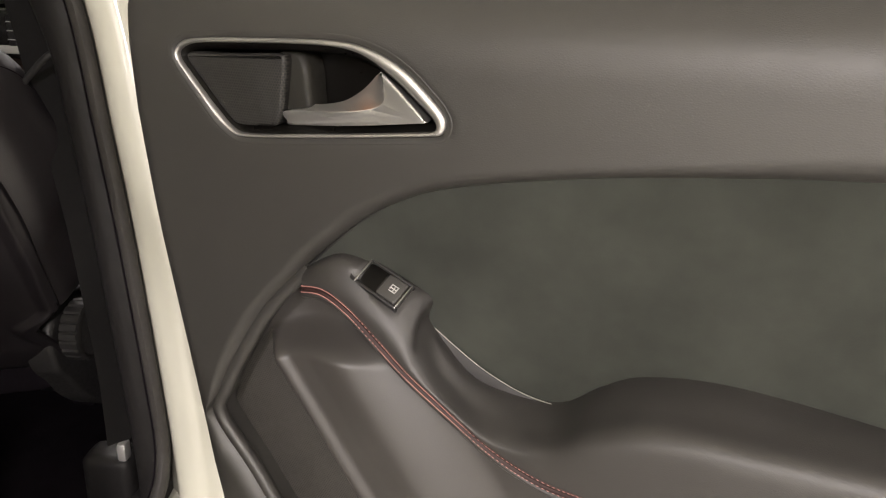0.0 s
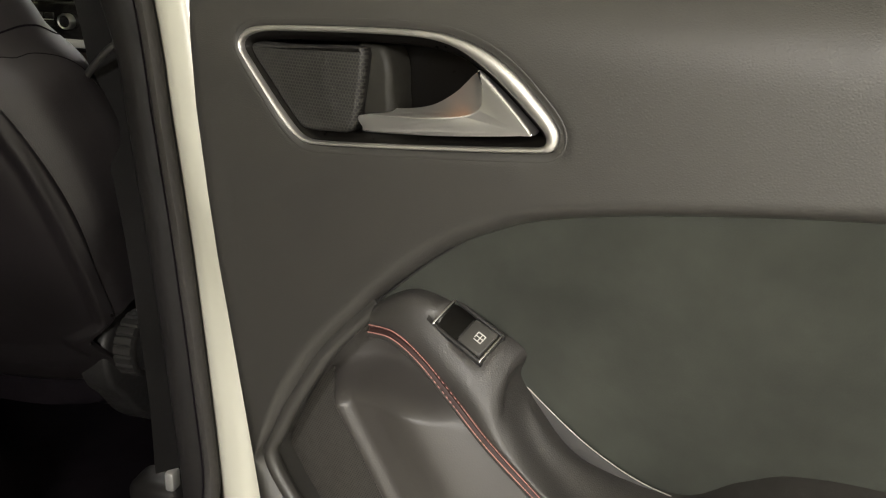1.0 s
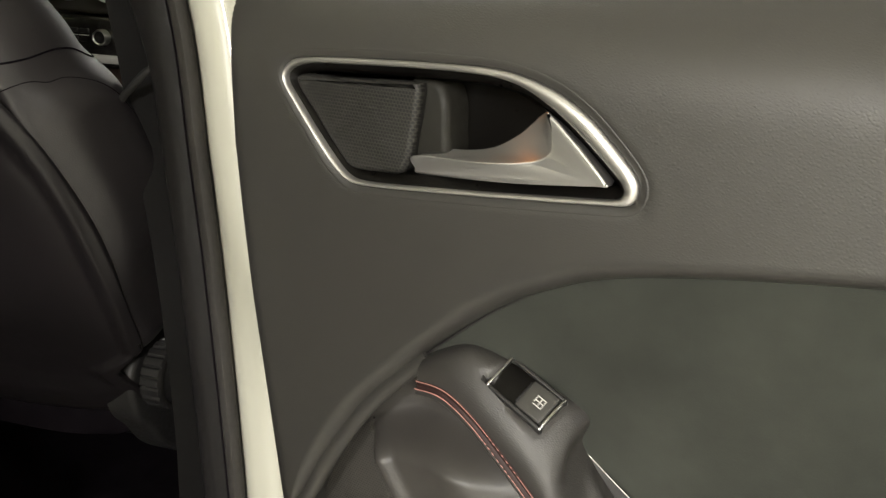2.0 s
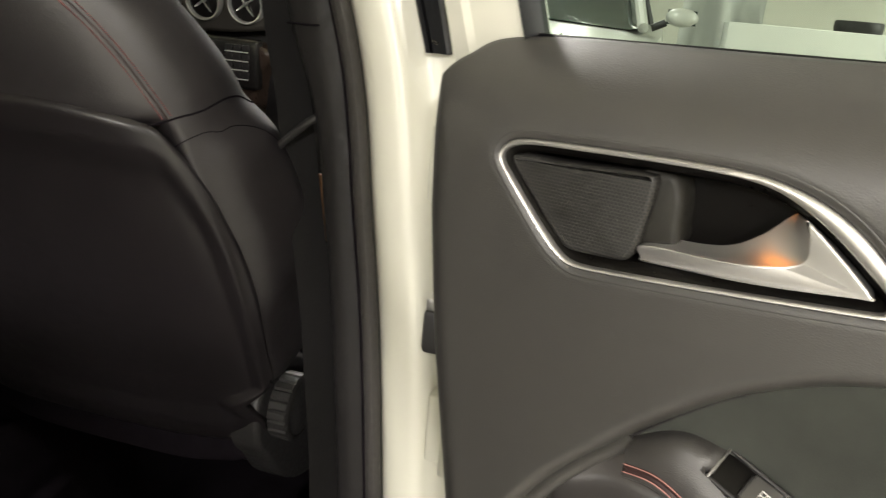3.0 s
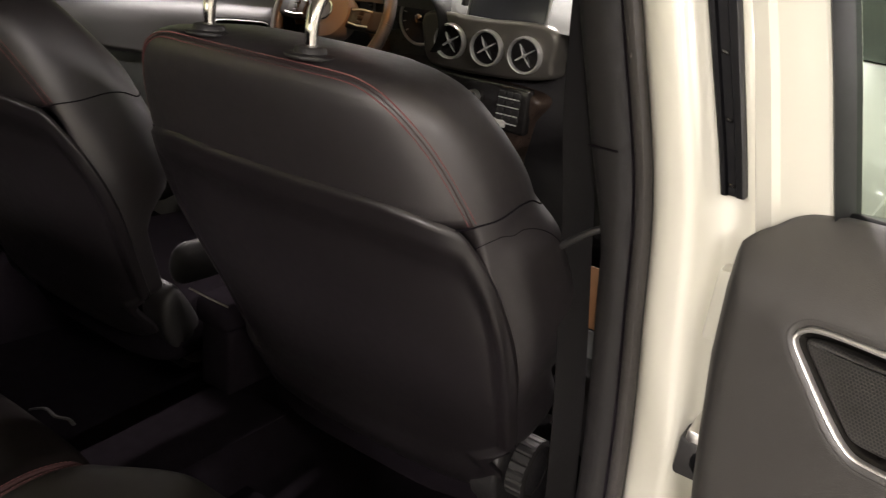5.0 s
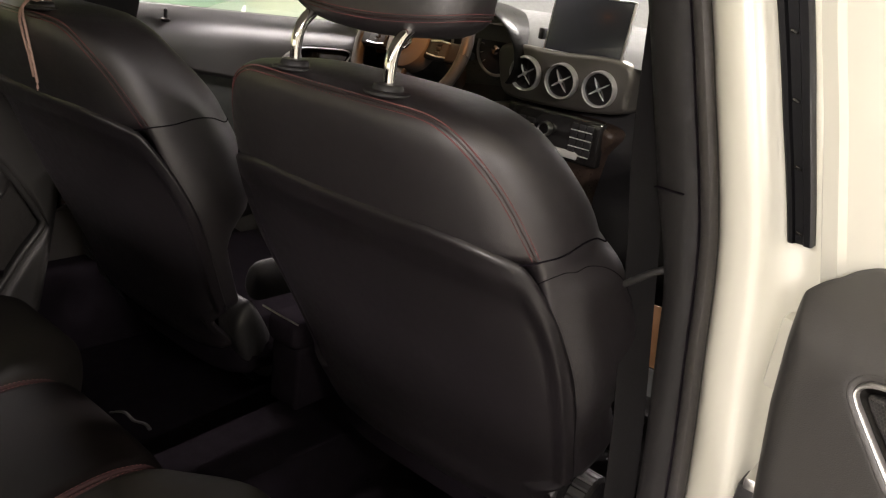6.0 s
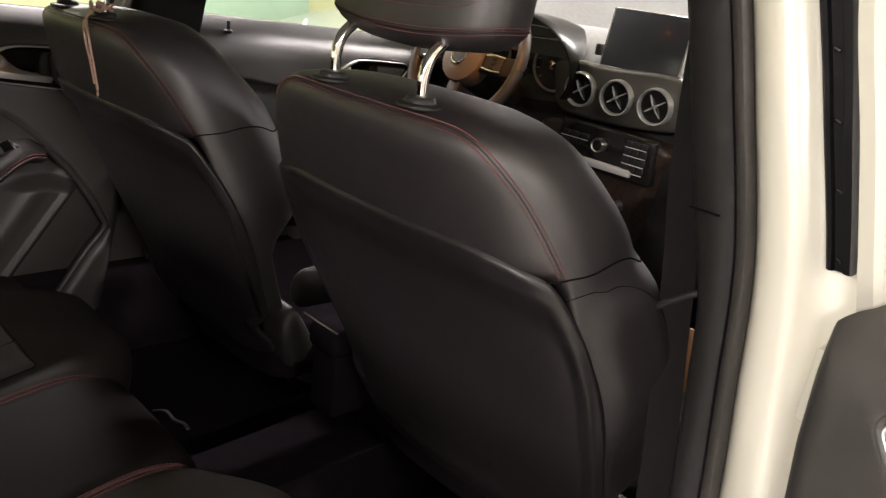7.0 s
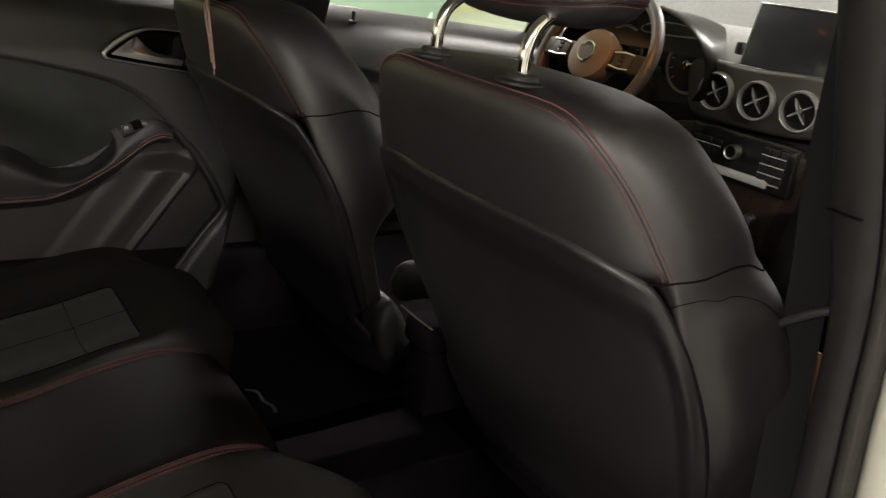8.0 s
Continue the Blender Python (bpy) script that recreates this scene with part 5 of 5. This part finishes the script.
screen.matrix_basis = Matrix.Translation((0.077, 0.022, 1.212)) @ Matrix.Rotation(radians(-8), 4, "X")
rim_s = bmesh.new()
for sx, sz, w, h in ((0, -0.0725, 0.225, 0.004), (0, 0.0725, 0.225, 0.004), (0.112, 0, 0.004, 0.146), (-0.112, 0, 0.004, 0.146)):
    block((w, 0.012, h), (sx, -0.002, sz), 0.0012, 1, bm=rim_s)
part("screen_edge", rim_s, SATIN, screen, "silver screen edge")
part("screen_foot", block((0.10, 0.06, 0.05), (0.075, 0.07, 1.132), 0.01), PLASTIC, dash)
part("side_clip", block((0.014, 0.03, 0.03), (-0.052, 0.02, 1.178), 0.004), GREY_PLASTIC, dash)
radio = part("radio", block((0.290, 0.03, 0.118), (0.048, -0.008, 0.935), 0.008, 3), GLOSS_BLACK, dash, "black radio panel")
part("volume_knob", lathe([(0.0, -0.034), (0.013, -0.034), (0.0150, -0.032), (0.0162, -0.020), (0.0162, 0.0)], 32, "y", (0.036, -0.008, 0.948)), GLOSS_BLACK, radio, "round knob")
part("knob_ring", lathe([(0.0135, -0.033), (0.0165, -0.036), (0.0185, -0.030), (0.0185, -0.012)], 32, "y", (0.036, -0.008, 0.948)), SATIN, radio, "silver ring")
for row in range(4):
    z = 0.973 - 0.021 * row
    for x in (0.118, 0.140, 0.162):
        part("key", block((0.019, 0.006, 0.0145), (x, -0.0245, z), 0.002, 1), PLASTIC, radio)
    part("key_line", block((0.062, 0.002, 0.0026), (0.140, -0.0284, z - 0.0098), 0, 1), SILVER_KEYS, radio)
for x in (-0.075, -0.045, -0.015):
    for z in (0.96, 0.94):
        part("key", block((0.026, 0.006, 0.012), (x, -0.0245, z), 0.002, 1), PLASTIC, radio)
    part("key_line", block((0.026, 0.002, 0.0024), (x, -0.0284, 0.950), 0, 1), SILVER_KEYS, radio)
part("button_bar", block((0.205, 0.014, 0.020), (0.036, -0.022, 0.897), 0.004, 2), SILVER_KEYS, radio, "long silver button bar")
part("lower_knob", lathe([(0.0, -0.03), (0.012, -0.03), (0.015, -0.02), (0.015, 0.02)], 28, "y", (0.105, 0.02, 0.80)), SATIN, dash, "small silver knob")

# instrument hood and dials
HOOD_X = -0.340
cluster = part("instrument_hood", loft([[(HOOD_X + rx * math.sin(a), y, 1.095 + rz * math.cos(a)) for a in np.linspace(-1.95, 1.95, 60)] for y, rx, rz in ((0.13, 0.225, 0.105), (0.10, 0.242, 0.130), (-0.03, 0.252, 0.144), (-0.05, 0.257, 0.149), (-0.046, 0.262, 0.153), (0.0, 0.262, 0.152), (0.16, 0.250, 0.140))]), BAND_BLACK, dash, "black instrument hood", 70)
face = bmesh.new()
face.faces.new([face.verts.new((HOOD_X + 0.236 * math.cos(a), 0.075, 1.095 + 0.128 * math.sin(a))) for a in np.linspace(0, 2 * math.pi, 64, endpoint=False)])
part("dial_face", face, DIAL, cluster, "dark grey green instrument face")
for x in (HOOD_X - 0.118, HOOD_X + 0.118):
    part("dial_ring", tube([(x + 0.070 * math.cos(a), 0.066, 1.108 + 0.070 * math.sin(a)) for a in np.linspace(0, 2 * math.pi, 60)], 0.0042, 8), SILVER_KEYS, cluster, "silver dial ring")
    part("dial_disc", lathe([(0.0, 0.068), (0.066, 0.068), (0.068, 0.072), (0.0, 0.073)], 40, "y", (x, 0, 1.108)), SCREEN, cluster)
    part("dial_boss", lathe([(0.0, 0.052), (0.013, 0.054), (0.016, 0.066)], 20, "y", (x, 0, 1.108)), CHROME, cluster)
    for k in range(11):
        a = math.pi * (1.22 - 1.44 * k / 10)
        part("dial_tick", tube([(x + 0.052 * math.cos(a), 0.0665, 1.108 + 0.052 * math.sin(a)), (x + 0.061 * math.cos(a), 0.0665, 1.108 + 0.061 * math.sin(a))], 0.0012, 5), PRINT, cluster)
part("display_edge", tube(curve([(HOOD_X + a, 0.06, z) for a, z in ((-0.05, 1.190), (0.02, 1.205), (0.09, 1.203), (0.135, 1.188), (0.10, 1.178), (-0.05, 1.172))], 40, True), 0.0018, 6), PRINT, cluster)
part("dash_top", loft([arch(y - 1.087, z, 0.70, 0.03) for y, z in curve([(1.095, 1.138), (1.15, 1.178), (1.24, 1.215), (1.35, 1.225), (1.50, 1.195), (1.66, 1.125)], 24)]), PALE_PAD, dash, "pale grey dashboard top")

# steering wheel
wheel = thing("steering_wheel", Matrix.Translation((-0.366, 0.945, 1.095)) @ Matrix.Rotation(radians(-24), 4, "X"), "leather steering wheel with silver keys", "steering wheel")
part("rim", tube([(0.186 * math.cos(a), 0, 0.186 * math.sin(a)) for a in np.linspace(0, 2 * math.pi, 73)], 0.0165, 14), surface("wheel_leather", (0.06, 0.053, 0.048), 0.42, vary=0.15, grain=0.3, grain_scale=500, cells=True), wheel, "grey leather rim")
part("hub", lathe([(0.0, -0.030), (0.045, -0.028), (0.068, -0.018), (0.074, 0.0), (0.066, 0.035), (0.0, 0.04)], 40), surface("hub_plastic", (0.11, 0.090, 0.074), 0.5, vary=0.1, grain=0.2, grain_scale=500), wheel, "round hub cushion")
part("badge_ring", tube([(0.026 * math.cos(a), -0.033, 0.026 * math.sin(a)) for a in np.linspace(0, 2 * math.pi, 40)], 0.0025, 8), CHROME, wheel, "plain chrome ring badge")
part("badge_disc", lathe([(0.0, -0.0325), (0.022, -0.0315), (0.024, -0.028)], 30), GREY_PLASTIC, wheel)
for ang, w in ((0, 0.035), (180, 0.035), (270, 0.025)):
    a = radians(ang)
    turn = Matrix.Rotation(-a, 4, "Y")
    spoke = part("spoke", block((0.125, 0.022, w * 1.6), (0.122, 0.0, 0), 0.008, 3), PLASTIC, wheel, "wheel spoke")
    spoke.matrix_basis = turn
    if ang != 270:
        part("key_pad", block((0.060, 0.010, 0.044), (0.112, -0.012, 0), 0.004, 2), GREY_PLASTIC, spoke, "silver wheel keys")
        for e in (-0.022, 0.022):
            part("key_trim", tube([(0.080, -0.018, e * 0.8), (0.112, -0.019, e), (0.144, -0.018, e * 0.9)], 0.0022, 8), BRIGHT_SILVER, spoke, "silver trim line")
        for k in (-0.013, 0.0, 0.013):
            part("key", block((0.016, 0.005, 0.010), (0.112, -0.018, k), 0.002, 1), PLASTIC, spoke)
column = part("column", tube([(0, 0.03, -0.01), (0, 0.22, -0.01)], 0.055, 16), PLASTIC, wheel)
part("stalk", tube(curve([(0.05, 0.07, 0.0), (0.13, 0.06, 0.02), (0.175, 0.05, 0.02)], 12), [0.008] * 9 + [0.012, 0.012, 0.009], 10), PLASTIC, wheel, "black stalk")

# ---- middle console ----
console = thing("centre_console", (0, 0.55, 0.24), "black middle console with chrome edge", "console")
# tunnel, lid and box take the near-black carpet colour to sit in shade
part("tunnel", loft([[(-hw, y, 0.0), (-hw, y, h - 0.03), (-hw + 0.02, y, h), (hw - 0.02, y, h), (hw, y, h - 0.03), (hw, y, 0.0)] for y, h, hw in ((-0.17, 0.16, 0.085), (-0.15, 0.26, 0.092), (-0.02, 0.29, 0.095), (0.2, 0.30, 0.10), (0.55, 0.42, 0.11))], cap=(True, False)), CARPET, console)
part("arm_box", block((0.094, 0.40, 0.060), (0.046, -0.145, 0.366), 0.020, 4), CARPET, console, "console lid, shade in its black colour")
part("box_body", block((0.084, 0.38, 0.14), (0.046, -0.140, 0.270), 0.012, 3), CARPET, console, "console box, shade in its black colour")
part("rear_chrome_line", tube([(0.004, -0.3555, 0.409), (0.045, -0.3475, 0.402), (0.088, -0.336, 0.394)], 0.0026, 8), CHROME, console, "thin chrome line")
for sx in (-0.094, 0.094):
    part("chrome_line", tube([(sx, -0.14, 0.285), (sx, 0.0, 0.302), (sx, 0.3, 0.33)], 0.0035, 8), CHROME, console)

# lock pins on the far doors
pin = thing("lock_pin", (-0.716, 0.42, 1.085), "black lock pin on the window sill", "lock pin")
part("pin", lathe([(0.010, 0.0), (0.012, 0.006), (0.006, 0.010), (0.0045, 0.016), (0.005, 0.030), (0.0, 0.033)], 16, "z"), PLASTIC, pin)

# amber light over the front seats
roof_light = thing("roof_console", (0, 0.62, 1.43), "roof console with small amber light", "lamp")
part("console_case", block((0.20, 0.24, 0.04), (0, 0, 0.0), 0.012), PLASTIC, roof_light)
part("amber_lens", block((0.03, 0.02, 0.004), (-0.05, 0.07, -0.021), 0.001, 1), AMBER, roof_light, "small amber lens")
spot = bpy.data.lights.new("amber_spot", "SPOT")
spot.energy, spot.color, spot.spot_size, spot.spot_blend, spot.shadow_soft_size = 7.5, (1.0, 0.42, 0.12), radians(46), 0.8, 0.01
spot_ob = new("amber_spot", spot)
spot_ob.matrix_basis = look((-0.05, 0.69, 1.40), (-0.34, 0.93, 1.08))


# ---- cars and things outside ----
def parked_car(at, label):
    """A whole car with its nose towards local -y, of the size of a small hatchback."""
    p = thing("parked_car", at, label, "car", "parked cars")
    prof = [(-2.10, 0.30, 0.62, 0.70), (-2.12, 0.55, 0.74, 0.72), (-2.02, 0.78, 0.80, 0.66), (-1.6, 0.95, 0.86, 0.68), (-1.0, 1.05, 0.88, 0.72), (-0.5, 1.07, 0.89, 0.78), (0.6, 1.09, 0.90, 0.78), (1.5, 1.08, 0.88, 0.74), (1.95, 1.0, 0.82, 0.70), (2.02, 0.6, 0.80, 0.70), (2.0, 0.32, 0.74, 0.66)]
    rings = []
    for y, z, hw, tw in curve(prof, 60):
        rings.append([(-hw, y, 0.28), (-hw - 0.01, y, 0.45), (-hw, y, min(z, 0.72)), (-hw + 0.03, y, max(0.30, z - 0.06)), (-tw + 0.05, y, z - 0.008), (0, y, z + 0.02), (tw - 0.05, y, z - 0.008), (hw - 0.03, y, max(0.30, z - 0.06)), (hw, y, min(z, 0.72)), (hw + 0.01, y, 0.45), (hw, y, 0.28)])
    part("body", loft(rings), DIM_WHITE, p, "white car body, dimmer light in its paint", 40)
    cab = [(-1.05, 1.06, 0.74), (-0.55, 1.30, 0.66), (-0.15, 1.47, 0.60), (0.5, 1.50, 0.60), (1.2, 1.44, 0.58), (1.6, 1.25, 0.64), (1.85, 1.04, 0.70)]
    rings = []
    for y, z, hw in curve(cab, 40):
        lw = 0.76
        rings.append([(-lw, y, 1.05), (-hw - 0.01, y, max(1.06, z - 0.08)), (-hw + 0.06, y, z - 0.015), (0, y, z + 0.015), (hw - 0.06, y, z - 0.015), (hw + 0.01, y, max(1.06, z - 0.08)), (lw, y, 1.05)])
    part("cabin", loft(rings), DARK_GLASS, p, "dark car glass", 40)
    part("roof", loft([[(hw * s, y, z + 0.022 - 0.02 * s * s) for s in np.linspace(-1, 1, 9)] for y, z, hw in curve([(-0.15, 1.47, 0.58), (0.5, 1.50, 0.60), (1.2, 1.44, 0.58)], 14)]), DIM_WHITE, p)
    for s in (-1, 1):
        part("pillar", tube(curve([(s * 0.76, -1.02, 1.06), (s * 0.68, -0.55, 1.29), (s * 0.62, -0.15, 1.455), (s * 0.61, 0.5, 1.485), (s * 0.61, 1.2, 1.43), (s * 0.67, 1.6, 1.24)], 40), 0.032, 8), DIM_WHITE, p, "white pillar")
        part("pillar", tube([(s * 0.77, 0.35, 1.05), (s * 0.62, 0.38, 1.46)], 0.035, 8), PLASTIC, p)
        shell = part("mirror", loft([[(s * (0.86 + 0.105 + a), -0.72 + d, 1.135 + 0.055 * k * math.sin(q)) for q, a in zip(np.linspace(0, 2 * math.pi, 20, endpoint=False), 0.095 * k * np.cos(np.linspace(0, 2 * math.pi, 20, endpoint=False)))] for d, k in ((-0.075, 0.35), (-0.06, 0.75), (-0.03, 0.97), (0.0, 1.0), (0.012, 0.95))], True, (True, False)), DIM_WHITE, p, "white door mirror")
        part("mirror_glass", block((0.17, 0.006, 0.085), (s * 0.965, -0.712, 1.135), 0.002, 1), DARK_GLASS, shell)
        part("mirror_foot", tube([(s * 0.80, -0.74, 1.06), (s * 0.88, -0.74, 1.10)], 0.022, 10), PLASTIC, shell)
        for y in (-1.35, 1.30):
            w = part("wheel", lathe([(0.0, -0.06), (0.19, -0.08), (0.20, 0.08), (0.0, 0.06)], 24, "x", (s * 0.80, y, 0.31)), SATIN, p)
            part("tyre", lathe([(0.195, -0.09), (0.29, -0.10), (0.31, -0.08), (0.31, 0.08), (0.29, 0.10), (0.195, 0.09)], 32, "x", (s * 0.80, y, 0.31)), TYRE, w)
    return p


first = parked_car(Matrix.Translation((0.22, 5.05, 0)), "white parked car facing the open door car")
copy_thing(first, Matrix.Translation((-2.95, 4.3, 0)))

board = thing("white_board", (2.05, 5.2, 0), "white board cabinet with a black lid on it", "cabinet")
part("case", block((1.1, 0.5, 1.14), (0, 0, 0.57), 0.01), PANEL_WHITE, board)
part("plinth", block((1.08, 0.48, 0.05), (0, 0.0, 0.026), 0.004), PANEL_GREY, board)
lid = thing("black_lid", (2.32, 5.15, 1.14), "round black lid lying on the white board", "lid")
part("lid", lathe([(0.0, 0.0), (0.145, 0.0), (0.150, 0.02), (0.150, 0.06), (0.142, 0.072), (0.0, 0.075)], 40, "z"), PLASTIC, lid)
sheet = thing("grey_sheet", (1.55, 5.6, 0), "pale grey sheet hanging in folds", "curtain")
part("cloth", loft([[(x, 0.05 * math.sin(21 * x) * (1.2 - 0.3 * z), z) for x in np.linspace(-0.35, 0.22, 60)] for z in np.linspace(0.0, 2.3, 20)]), PANEL_GREY, sheet)
mint = thing("mint_board", (-4.1, 2.3, 0), "pale mint green board leaning at the wall", "board")
part("board", block((0.06, 1.5, 1.7), (0, 0, 0.85), 0.006), MINT, mint)
